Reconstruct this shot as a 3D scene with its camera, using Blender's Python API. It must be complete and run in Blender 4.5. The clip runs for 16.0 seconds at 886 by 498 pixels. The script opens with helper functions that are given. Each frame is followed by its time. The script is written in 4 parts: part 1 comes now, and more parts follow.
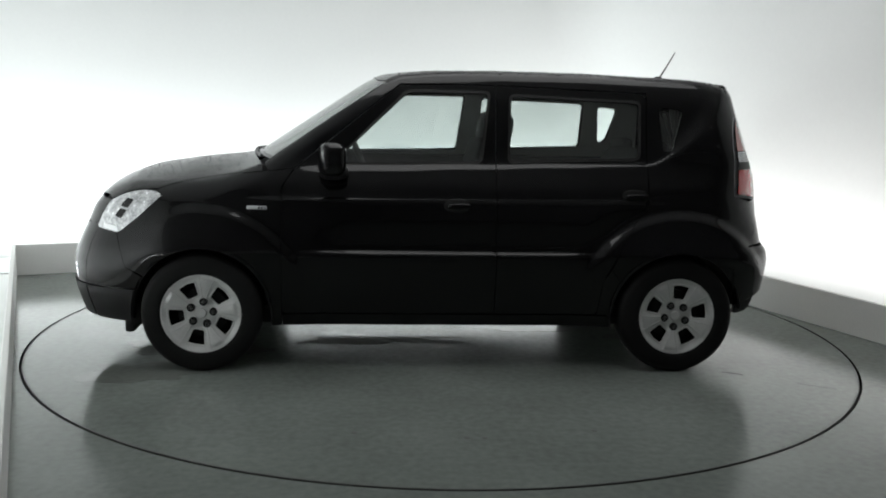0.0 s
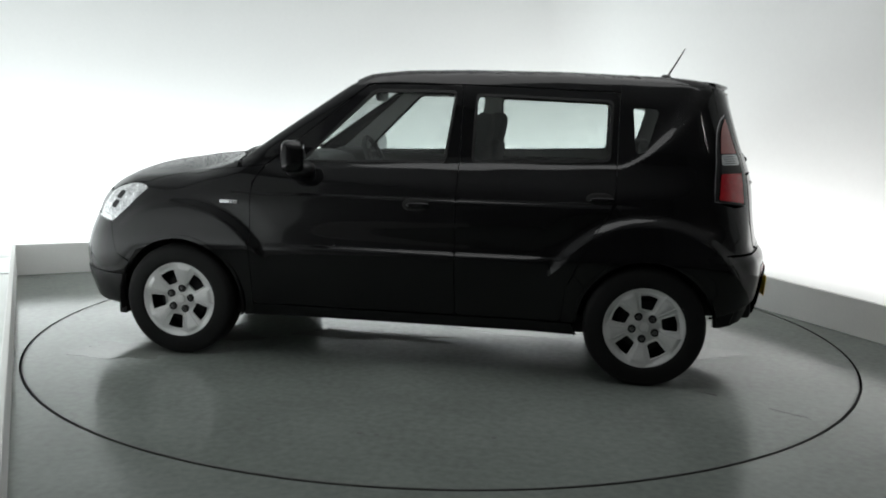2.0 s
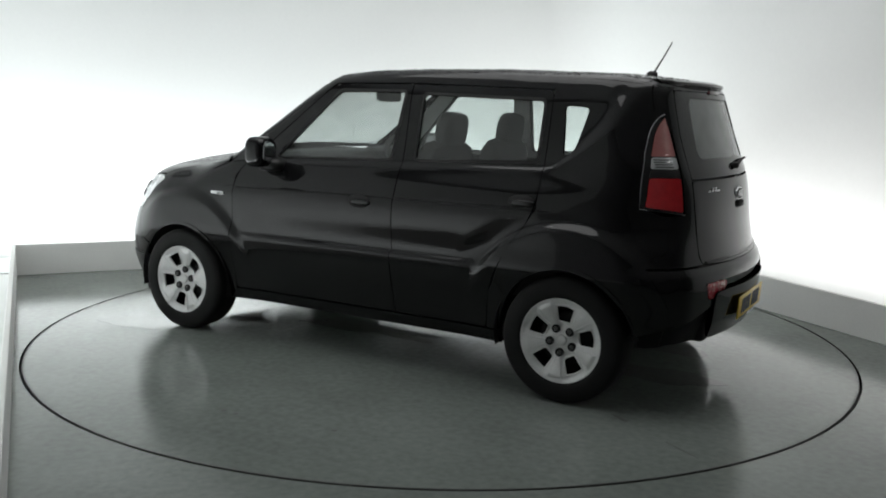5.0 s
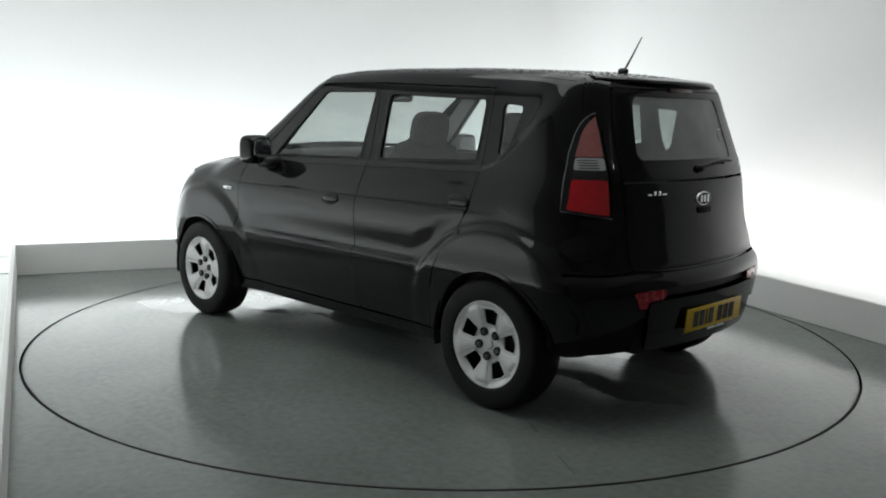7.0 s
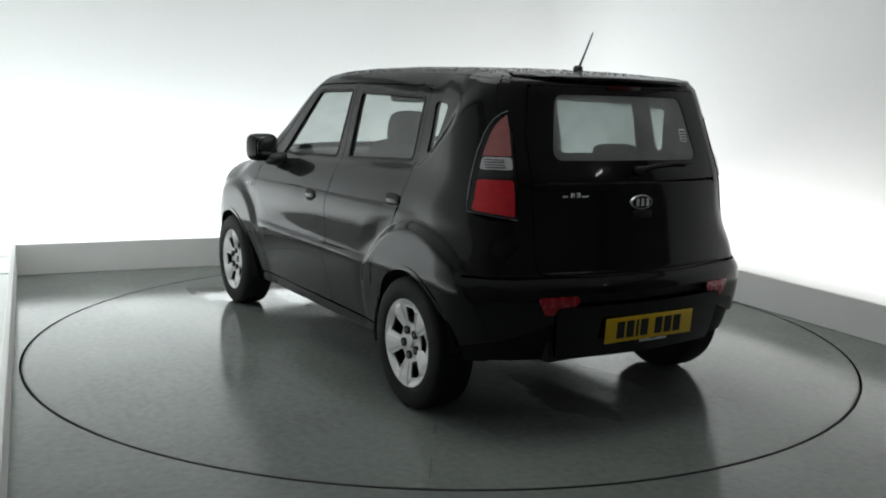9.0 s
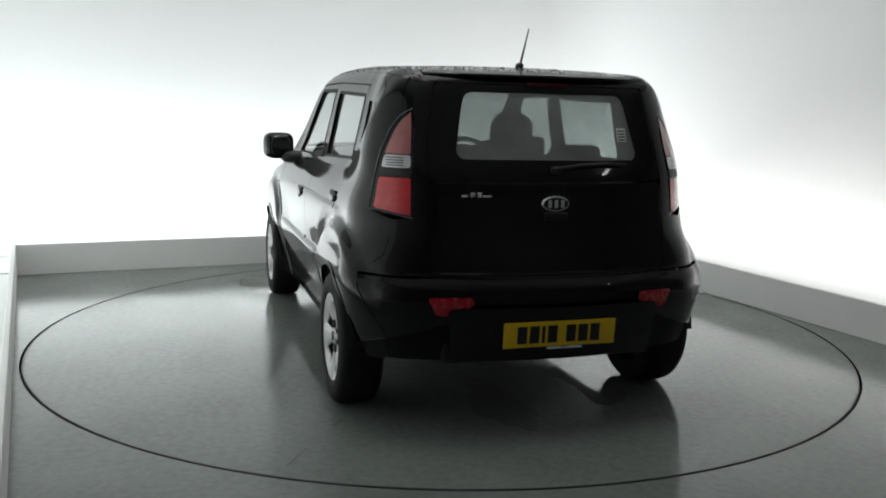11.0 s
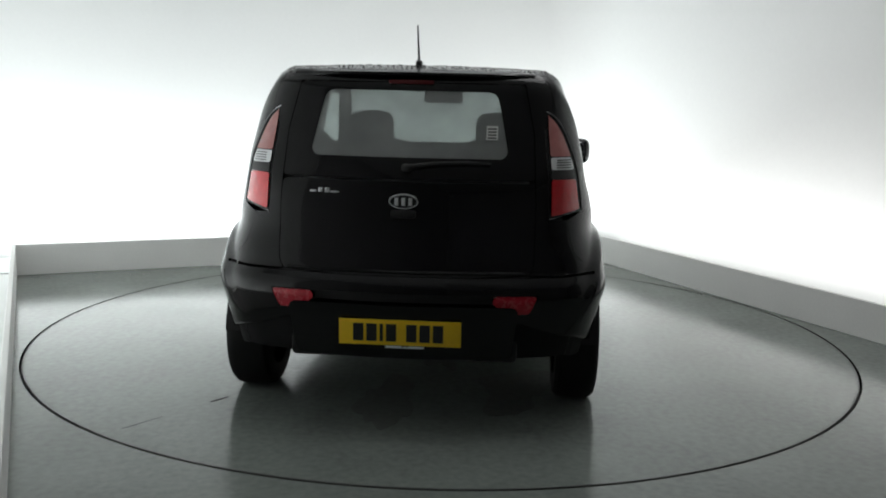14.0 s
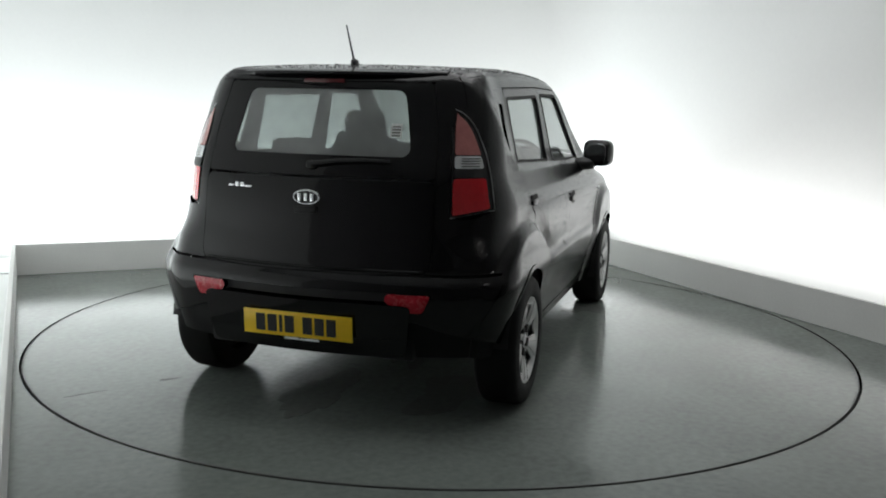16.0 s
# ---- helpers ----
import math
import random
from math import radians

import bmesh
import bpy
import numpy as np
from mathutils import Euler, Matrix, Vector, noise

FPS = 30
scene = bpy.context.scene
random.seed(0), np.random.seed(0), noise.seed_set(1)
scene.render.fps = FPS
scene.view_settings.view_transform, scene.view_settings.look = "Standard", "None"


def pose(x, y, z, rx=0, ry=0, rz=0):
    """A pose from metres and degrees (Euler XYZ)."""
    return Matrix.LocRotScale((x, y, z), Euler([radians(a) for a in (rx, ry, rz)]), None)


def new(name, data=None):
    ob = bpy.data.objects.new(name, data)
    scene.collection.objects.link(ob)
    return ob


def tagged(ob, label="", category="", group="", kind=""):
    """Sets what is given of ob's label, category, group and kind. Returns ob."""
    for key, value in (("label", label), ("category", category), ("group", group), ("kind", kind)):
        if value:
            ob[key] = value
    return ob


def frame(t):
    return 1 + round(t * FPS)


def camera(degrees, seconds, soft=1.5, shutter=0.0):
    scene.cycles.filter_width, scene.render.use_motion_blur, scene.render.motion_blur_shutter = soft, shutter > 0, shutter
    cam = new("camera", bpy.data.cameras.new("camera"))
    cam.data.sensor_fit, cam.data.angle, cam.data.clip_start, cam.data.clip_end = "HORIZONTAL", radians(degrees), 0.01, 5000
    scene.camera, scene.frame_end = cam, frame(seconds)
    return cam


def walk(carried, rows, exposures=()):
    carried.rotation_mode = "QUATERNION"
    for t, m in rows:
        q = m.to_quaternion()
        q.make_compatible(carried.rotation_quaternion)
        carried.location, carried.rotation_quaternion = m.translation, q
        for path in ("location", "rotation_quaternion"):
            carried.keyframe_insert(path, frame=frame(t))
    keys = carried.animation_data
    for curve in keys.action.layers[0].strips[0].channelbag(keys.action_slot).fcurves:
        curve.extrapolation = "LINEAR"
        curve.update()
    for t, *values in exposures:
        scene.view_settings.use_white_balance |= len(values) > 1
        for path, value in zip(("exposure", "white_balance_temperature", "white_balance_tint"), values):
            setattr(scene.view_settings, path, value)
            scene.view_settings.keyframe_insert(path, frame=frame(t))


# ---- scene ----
from mathutils.geometry import delaunay_2d_cdt

# ---- camera: on a stand, it does not move ----
cam = camera(52.48, 16.0, soft=1.9)
PITCH, YAW, ROLL = -8.991, 0.033, 1.373
CAM_POSE = pose(0.0, -5.623, 1.4125) @ pose(0, 0, 0, 90 + PITCH, 0, YAW) @ pose(0, 0, 0, 0, 0, ROLL)
walk(cam, [(0.0, CAM_POSE), (16.0, CAM_POSE)], exposures=[(0.0, 0.0), (16.0, 0.0)])

# the studio bay is turned against the camera; its axes and the turntable's turn
BAY = 24.3
TABLE_R = 2.454
TURN_START, TURN_RATE = 184.688, -7.0298
CAR_AT = (0.0666, 0.0508)


def bay(u, v, z=0.0, rz=0.0):
    """A pose in the bay: u along the back wall, v towards it."""
    a = radians(BAY)
    return pose(u * math.cos(a) - v * math.sin(a), u * math.sin(a) + v * math.cos(a), z, 0, 0, BAY + rz)


# ---- world and lamps ----
world = bpy.data.worlds.new("world")
scene.world = world
world.use_nodes = True
world.node_tree.nodes["Background"].inputs[0].default_value = (0.02, 0.02, 0.02, 1)
world.node_tree.nodes["Background"].inputs[1].default_value = 1.0


def area_lamp(name, m, sx, sy, watts, colour=(1, 1, 1)):
    d = bpy.data.lights.new(name, "AREA")
    d.shape, d.size, d.size_y, d.energy, d.color = "RECTANGLE", sx, sy, watts, colour
    ob = new(name, d)
    ob.matrix_world = m
    return ob


U_L, U_R, V_B = -2.515, 2.485, 2.70      # inner faces of the low wall
GAP = 0.80                              # lamp trough behind it
WALL_H, HALL_H = 3.1, 3.4
COOL, WARM = (0.945, 1.0, 1.015), (1.0, 0.988, 0.985)
LAMP_IN = 0.52                          # lamps stand this far off the backdrop
area_lamp("trough_lamp_back", bay(0, V_B + GAP - LAMP_IN, 0.09) @ pose(0, 0, 0, 170, 0, 0), 5.9, 0.10, 101, COOL)
area_lamp("trough_lamp_left", bay(U_L - GAP + LAMP_IN, 0.45, 0.09) @ pose(0, 0, 0, 0, 0, 90) @ pose(0, 0, 0, 170, 0, 0), 4.5, 0.10, 48, COOL)
area_lamp("trough_lamp_right", bay(U_R + GAP - LAMP_IN, 0.62, 0.09) @ pose(0, 0, 0, 0, 0, -90) @ pose(0, 0, 0, 170, 0, 0), 4.7, 0.10, 38, WARM)
area_lamp("ceiling_lamp", bay(0, -0.8, HALL_H - 0.02), 3.2, 2.4, 46, (0.99, 1, 1))

# ---- materials ----


def material(name, colour, rough=0.5, metal=0.0, coat=0.0, vary=0.06, scale=6.0, fine=60.0, bump=0.0, rough_vary=0.08, spec=0.5, coat_rough=0.03):
    """A surface with variation at two scales: broad stains and fine grain."""
    m = bpy.data.materials.new(name)
    m.use_nodes = True
    nt = m.node_tree
    n, l = nt.nodes, nt.links
    b = n["Principled BSDF"]
    tc = n.new("ShaderNodeTexCoord")
    big, small = n.new("ShaderNodeTexNoise"), n.new("ShaderNodeTexNoise")
    big.inputs["Scale"].default_value, small.inputs["Scale"].default_value = scale, fine
    big.inputs["Detail"].default_value = small.inputs["Detail"].default_value = 4
    for t in (big, small):
        l.new(tc.outputs["Object"], t.inputs["Vector"])
    mix = n.new("ShaderNodeMath")
    mix.operation = "ADD"
    l.new(big.outputs["Fac"], mix.inputs[0])
    l.new(small.outputs["Fac"], mix.inputs[1])
    ramp = n.new("ShaderNodeMapRange")
    ramp.inputs[1].default_value, ramp.inputs[2].default_value = 0.7, 1.3
    ramp.inputs[3].default_value, ramp.inputs[4].default_value = 1 - vary, 1 + vary
    l.new(mix.outputs[0], ramp.inputs[0])
    mul = n.new("ShaderNodeVectorMath")
    mul.operation = "SCALE"
    mul.inputs[0].default_value = colour[:3]
    l.new(ramp.outputs[0], mul.inputs["Scale"])
    l.new(mul.outputs[0], b.inputs["Base Color"])
    rr = n.new("ShaderNodeMapRange")
    rr.inputs[1].default_value, rr.inputs[2].default_value = 0.3, 0.7
    rr.inputs[3].default_value, rr.inputs[4].default_value = max(rough - rough_vary, 0.02), min(rough + rough_vary, 1)
    l.new(big.outputs["Fac"], rr.inputs[0])
    l.new(rr.outputs[0], b.inputs["Roughness"])
    b.inputs["Metallic"].default_value = metal
    b.inputs["Coat Weight"].default_value = coat
    b.inputs["Coat Roughness"].default_value = coat_rough
    b.inputs["Specular IOR Level"].default_value = spec
    if bump:
        bp = n.new("ShaderNodeBump")
        bp.inputs["Strength"].default_value, bp.inputs["Distance"].default_value = bump, 0.004
        l.new(small.outputs["Fac"], bp.inputs["Height"])
        l.new(bp.outputs[0], b.inputs["Normal"])
        if coat:
            l.new(bp.outputs[0], b.inputs["Coat Normal"])
    return m


def glass(name, tint, gloss_rough=0.02, ior=1.5, film=0.06):
    """A thin pane: clear tint with a Fresnel gloss and a pale haze mixed in, uneven over the pane."""
    m = bpy.data.materials.new(name)
    m.use_nodes = True
    nt = m.node_tree
    n, l = nt.nodes, nt.links
    n.remove(n["Principled BSDF"])
    tr, gl, fr, mx, pw, sc = (n.new(k) for k in ("ShaderNodeBsdfTransparent", "ShaderNodeBsdfGlossy", "ShaderNodeLayerWeight", "ShaderNodeMixShader", "ShaderNodeMath", "ShaderNodeMapRange"))
    tr.inputs[0].default_value = (*tint, 1)
    gl.inputs["Roughness"].default_value = gloss_rough
    fr.inputs[0].default_value = 0.5
    pw.operation = "POWER"
    pw.inputs[1].default_value = 5.0
    base = ((ior - 1) / (ior + 1)) ** 2
    sc.inputs[3].default_value, sc.inputs[4].default_value = 1.6 * base, 1.0
    l.new(fr.outputs["Facing"], pw.inputs[0])
    l.new(pw.outputs[0], sc.inputs[0])
    l.new(sc.outputs[0], mx.inputs[0])
    # pale diffuse and translucent haze set into the pane lightens what shows through
    haze, veil, tc, nz, mr = (n.new(k) for k in ("ShaderNodeBsdfDiffuse", "ShaderNodeMixShader", "ShaderNodeTexCoord", "ShaderNodeTexNoise", "ShaderNodeMapRange"))
    haze.inputs[0].default_value = (0.62, 0.64, 0.63, 1)
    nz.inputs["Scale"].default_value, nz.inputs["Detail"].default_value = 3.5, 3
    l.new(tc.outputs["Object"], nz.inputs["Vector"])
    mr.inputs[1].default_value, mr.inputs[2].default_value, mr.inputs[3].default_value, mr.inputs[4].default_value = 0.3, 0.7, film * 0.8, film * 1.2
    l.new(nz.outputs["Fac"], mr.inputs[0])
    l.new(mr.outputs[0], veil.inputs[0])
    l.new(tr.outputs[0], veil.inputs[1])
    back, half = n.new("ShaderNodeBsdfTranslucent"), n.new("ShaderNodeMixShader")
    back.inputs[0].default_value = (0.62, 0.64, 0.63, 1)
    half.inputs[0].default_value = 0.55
    l.new(haze.outputs[0], half.inputs[1])
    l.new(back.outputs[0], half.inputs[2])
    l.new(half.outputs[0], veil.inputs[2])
    l.new(veil.outputs[0], mx.inputs[1])
    l.new(gl.outputs[0], mx.inputs[2])
    l.new(mx.outputs[0], n["Material Output"].inputs[0])
    return m


M_PAINT = material("black_paint", (0.0022, 0.0022, 0.0026), 0.55, 0, 0.70, 0.15, 3, 40, 0, 0.04, 0.04, 0.06)
M_WET = material("wet_black_paint", (0.003, 0.003, 0.0034), 0.55, 0, 0.70, 0.15, 3, 95, 0.30, 0.04, 0.04, 0.05)
M_PLASTIC = material("black_plastic", (0.009, 0.009, 0.0095), 0.42, 0, 0, 0.15, 8, 120, 0.15)
M_SKIRT = material("dull_bumper_plastic", (0.006, 0.006, 0.0063), 0.62, 0, 0, 0.2, 8, 120, 0.15, 0.08, 0.22)
M_SEAL = material("dark_rubber", (0.008, 0.008, 0.008), 0.7, 0, 0, 0.15, 10, 90, 0.1)
M_TYRE = material("tyre_rubber", (0.0075, 0.0075, 0.0075), 0.72, 0, 0, 0.25, 9, 140, 0.3, 0.08, 0.25)
M_SILVER = material("silver_wheel_paint", (0.68, 0.68, 0.675), 0.38, 0.15, 0.3, 0.06, 9, 90, 0.05)
M_STEEL = material("dark_steel", (0.05, 0.05, 0.05), 0.5, 0.6, 0, 0.2, 12, 80, 0.1)
M_NUT = material("worn_nut_steel", (0.12, 0.12, 0.12), 0.32, 0.7, 0, 0.2, 30, 120)
M_CHROME = material("chrome", (0.86, 0.87, 0.88), 0.30, 0.8, 0, 0.04, 20, 90)
M_CLOTH = material("grey_seat_cloth", (0.075, 0.077, 0.078), 0.9, 0, 0, 0.2, 14, 220, 0.4)
M_TRIM = material("grey_pillar_trim", (0.42, 0.425, 0.41), 0.7, 0, 0, 0.06, 9, 140, 0.15)
M_DASH = material("dark_dashboard", (0.03, 0.03, 0.031), 0.6, 0, 0, 0.1, 9, 140, 0.2)
M_GLASS = glass("window_glass", (0.85, 0.895, 0.88), film=0.085)
# strong film: the bright veil over the rear window is put into its colour
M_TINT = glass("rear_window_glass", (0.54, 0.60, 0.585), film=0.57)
M_WETGLASS = glass("wet_door_glass", (0.72, 0.77, 0.755), film=0.24)
# this film carries rain mist and also the screen's pale brightness
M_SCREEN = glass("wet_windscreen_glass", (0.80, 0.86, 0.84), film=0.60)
M_DROP = material("rain_drops", (0.012, 0.012, 0.013), 0.06, 0, 0, 0.1, 20, 90, 0, 0.02, 0.6)
M_WHITE = material("white_backdrop_paint", (0.80, 0.81, 0.80), 0.75, 0, 0, 0.012, 0.8, 30, 0.03)
M_PARAPET = material("white_board", (0.82, 0.82, 0.80), 0.6, 0, 0, 0.03, 2.5, 60, 0.05)
M_DARKWALL = material("grey_hall_paint", (0.38, 0.38, 0.385), 0.8, 0, 0, 0.1, 1.5, 30, 0.05)
M_CEIL = material("ceiling_paint", (0.50, 0.50, 0.50), 0.8, 0, 0, 0.04, 1.5, 30, 0.05)
M_PIT = material("dark_gap", (0.01, 0.01, 0.01), 0.9)
M_YELLOW = material("yellow_plate", (0.92, 0.60, 0.02), 0.35, 0, 0, 0.04, 9, 90)
M_BARS = material("black_print", (0.012, 0.012, 0.012), 0.5)
M_RED = material("red_lens", (0.68, 0.02, 0.03), 0.10, 0, 1, 0.10, 30, 160, 0.1)
M_PINK = material("pale_red_lens", (0.41, 0.150, 0.140), 0.12, 0, 1, 0.12, 30, 160, 0.1)
M_CLEAR = material("clear_silver_lens", (0.74, 0.75, 0.76), 0.18, 0.3, 1, 0.10, 40, 160, 0.1)
M_HEAD = material("headlamp_reflector", (0.66, 0.67, 0.68), 0.22, 0.3, 1, 0.45, 26, 70, 0.35)
M_RIM = material("lamp_rim_grey", (0.30, 0.30, 0.31), 0.35, 0.4, 0, 0.1, 20, 90)
M_FOG = material("red_reflector", (0.46, 0.010, 0.025), 0.25, 0, 0.25, 0.15, 40, 160, 0.2)
M_DIMRED = material("dark_red_lens", (0.07, 0.005, 0.007), 0.2, 0, 0.5, 0.1, 30, 160)
M_WATER = material("wet_floor", (0.165, 0.178, 0.164), 0.06, 0, 0, 0.12, 1.5, 26, 0.10, 0.03)
M_TUBE = bpy.data.materials.new("tube_glow")
M_TUBE.use_nodes = True
M_TUBE.node_tree.nodes["Principled BSDF"].inputs["Emission Color"].default_value = (1, 0.98, 0.95, 1)
M_TUBE.node_tree.nodes["Principled BSDF"].inputs["Emission Strength"].default_value = 25.0
M_SCUFF = material("scuff_rubber", (0.06, 0.065, 0.06), 0.6)
M_EDGE = material("edge_steel", (0.07, 0.073, 0.07), 0.45, 0.3)
M_MIRROR = material("mirror_glass", (0.34, 0.35, 0.36), 0.05, 1, 0, 0.0, 5, 20)


def floor_material(name):
    """Grey-green floor paint, worn: stains, faint scuffs, uneven sheen and a slightly wavy coat."""
    m = material(name, (0.176, 0.197, 0.180), 0.155, 0, 0, 0.17, 1.5, 26.0, 0.0, 0.07, 0.26)
    n, l = m.node_tree.nodes, m.node_tree.links
    b, tc = n["Principled BSDF"], n.new("ShaderNodeTexCoord")
    wave, grit, sc, add, bp = (n.new(k) for k in ("ShaderNodeTexNoise", "ShaderNodeTexNoise", "ShaderNodeMath", "ShaderNodeMath", "ShaderNodeBump"))
    wave.inputs["Scale"].default_value, grit.inputs["Scale"].default_value = 3.2, 14.0
    wave.inputs["Detail"].default_value = grit.inputs["Detail"].default_value = 5
    for t in (wave, grit):
        l.new(tc.outputs["Object"], t.inputs["Vector"])
    sc.operation, add.operation = "MULTIPLY", "ADD"
    sc.inputs[1].default_value = 0.04
    l.new(grit.outputs["Fac"], sc.inputs[0])
    l.new(wave.outputs["Fac"], add.inputs[0])
    l.new(sc.outputs[0], add.inputs[1])
    bp.inputs["Strength"].default_value, bp.inputs["Distance"].default_value = 0.30, 0.006
    l.new(add.outputs[0], bp.inputs["Height"])
    l.new(bp.outputs[0], b.inputs["Normal"])
    return m


M_FLOOR = floor_material("floor_paint")
M_TABLE = floor_material("turntable_paint")

# ---- sheets: panels cut from a smooth surface ----


def inside(x, y, poly):
    x, y = np.asarray(x), np.asarray(y)
    hit = np.zeros(x.shape, bool)
    n = len(poly)
    for i in range(n):
        (ax, ay), (bx, by) = poly[i], poly[(i + 1) % n]
        if ay == by:
            continue
        hit ^= ((ay > y) != (by > y)) & (x < (bx - ax) * (y - ay) / (by - ay) + ax)
    return hit


def area2(poly):
    p = np.asarray(poly)
    q = np.roll(p, -1, 0)
    return float((p[:, 0] * q[:, 1] - q[:, 0] * p[:, 1]).sum())


def rounded(poly, r, steps=5):
    """Round the corners of a polygon; r is one radius or one per corner."""
    p = [Vector(v) for v in poly]
    n = len(p)
    out = []
    for i in range(n):
        a, b, c = p[i - 1], p[i], p[(i + 1) % n]
        k = r[i] if isinstance(r, (list, tuple)) else r
        k = min(k, (a - b).length * 0.48, (c - b).length * 0.48)
        if k < 0.002:
            out.append(tuple(b))
            continue
        s, e = b + (a - b).normalized() * k, b + (c - b).normalized() * k
        for j in range(steps + 1):
            t = j / steps
            out.append(tuple(s * (1 - t) ** 2 + b * (2 * t * (1 - t)) + e * t * t))
    return out


def inset(poly, g):
    p = np.asarray(poly, float)
    if area2(p) < 0:
        p = p[::-1]
    d1 = p - np.roll(p, 1, 0)
    d2 = np.roll(p, -1, 0) - p
    d1 /= np.linalg.norm(d1, axis=1)[:, None] + 1e-9
    d2 /= np.linalg.norm(d2, axis=1)[:, None] + 1e-9
    n = np.stack([-(d1 + d2)[:, 1], (d1 + d2)[:, 0]], 1)
    ln = np.linalg.norm(n, axis=1)[:, None]
    n = n / np.maximum(ln, 0.4)
    return p + n * g


def resample(poly, h):
    out = []
    n = len(poly)
    for i in range(n):
        a, b = np.asarray(poly[i]), np.asarray(poly[(i + 1) % n])
        k = max(1, int(np.ceil(np.linalg.norm(b - a) / h)))
        for j in range(k):
            out.append(a + (b - a) * j / k)
    return np.array(out)


def sheet(poly, surf, outward, h=0.03, holes=(), rim=0.014, gap=0.0025, edge=None):
    """Triangulate poly minus holes, lay it on surf(u, v), and turn its edges inwards by rim."""
    edge = edge or h * 0.7
    loops = [resample(inset(poly, gap), edge)] + [resample(inset(q, -gap), edge) for q in holes]
    pts, edges, k = [], [], 0
    for lp in loops:
        pts += [tuple(q) for q in lp]
        edges += [(k + i, k + (i + 1) % len(lp)) for i in range(len(lp))]
        k += len(lp)
    bp = np.array(pts)
    lo, hi = loops[0].min(0), loops[0].max(0)
    gx, gy = np.meshgrid(np.arange(lo[0] + h / 2, hi[0], h), np.arange(lo[1] + h / 2, hi[1], h * 0.866))
    gx = gx + (np.arange(gx.shape[0]) % 2)[:, None] * h / 2
    gx, gy = gx.ravel(), gy.ravel()
    ok = inside(gx, gy, loops[0])
    for lp in loops[1:]:
        ok &= ~inside(gx, gy, lp)
    gx, gy = gx[ok], gy[ok]
    if len(gx):
        near = np.full(len(gx), 9.0)
        for s in range(0, len(bp), 200):
            q = bp[s:s + 200]
            near = np.minimum(near, np.hypot(gx[:, None] - q[:, 0], gy[:, None] - q[:, 1]).min(1))
        g = near > 0.5 * h
        pts += list(zip(gx[g], gy[g]))
    co, _, fa, *_ = delaunay_2d_cdt([Vector(q) for q in pts], edges, [], 0, 1e-7)
    uv = np.array([tuple(q) for q in co])
    fa = np.array([tuple(f) for f in fa if len(f) == 3])
    cen = uv[fa].mean(1)
    ok = inside(cen[:, 0], cen[:, 1], loops[0])
    for lp in loops[1:]:
        ok &= ~inside(cen[:, 0], cen[:, 1], lp)
    fa = fa[ok]
    e = 1e-3
    P = surf(uv[:, 0], uv[:, 1])
    N = np.cross(surf(uv[:, 0] + e, uv[:, 1]) - surf(uv[:, 0] - e, uv[:, 1]), surf(uv[:, 0], uv[:, 1] + e) - surf(uv[:, 0], uv[:, 1] - e))
    N /= np.linalg.norm(N, axis=1)[:, None] + 1e-12
    if (N @ np.asarray(outward)).mean() < 0:
        N, fa = -N, fa[:, ::-1]
    faces = [tuple(int(i) for i in f) for f in fa]
    norms = [[N[i] for i in f] for f in faces]
    verts = [p for p in P]
    if rim:
        count = {}
        for f in faces:
            for a, b in ((f[0], f[1]), (f[1], f[2]), (f[2], f[0])):
                count[(a, b)] = 1
        inner = {}
        for (a, b) in list(count):
            if (b, a) in count:
                continue
            for i in (a, b):
                if i not in inner:
                    inner[i] = len(verts)
                    verts.append(P[i] - N[i] * rim)
            fn = np.cross(P[a] - P[b], -N[a])
            fn = fn / (np.linalg.norm(fn) + 1e-12)
            faces.append((b, a, inner[a], inner[b]))
            norms.append([-fn] * 4)
    return verts, faces, norms


def flip(data):
    v, f, n = data
    k = np.array((1, -1, 1))
    return [p * k for p in v], [tuple(reversed(q)) for q in f], [[m * k for m in reversed(q)] for q in n]


def link(name, datas, mat, parent=None, label=""):
    """One mesh object out of one or more sheets."""
    V, Fs, Ns = [], [], []
    for v, f, n in datas:
        k = len(V)
        V += [tuple(p) for p in v]
        Fs += [tuple(i + k for i in q) for q in f]
        Ns += [tuple(m) for q in n for m in q]
    me = bpy.data.meshes.new(name)
    me.from_pydata(V, [], Fs)
    me.polygons.foreach_set("use_smooth", [True] * len(Fs))
    me.normals_split_custom_set(Ns)
    me.materials.append(mat)
    ob = new(name, me)
    if parent:
        ob.parent = parent
    if label:
        tagged(ob, label)
    return ob


def part(name, bm, mat, parent=None, label="", sharp=0.6):
    """One mesh object out of a bmesh."""
    bmesh.ops.recalc_face_normals(bm, faces=bm.faces)
    for f in bm.faces:
        f.smooth = True
    for e in bm.edges:
        e.smooth = not (len(e.link_faces) == 2 and e.calc_face_angle(0) > sharp)
    me = bpy.data.meshes.new(name)
    bm.to_mesh(me)
    bm.free()
    me.materials.append(mat)
    ob = new(name, me)
    if parent:
        ob.parent = parent
    if label:
        tagged(ob, label)
    return ob


def box(sx, sy, sz, at=(0, 0, 0), bevel=0.0, seg=2, turn=None):
    bm = bmesh.new()
    m = Matrix.Translation(at) @ (turn or Matrix()) @ Matrix.Diagonal((sx, sy, sz, 1))
    bmesh.ops.create_cube(bm, size=1, matrix=m)
    if bevel:
        bmesh.ops.bevel(bm, geom=bm.edges[:], offset=bevel, segments=seg, affect="EDGES", profile=0.5)
    return bm


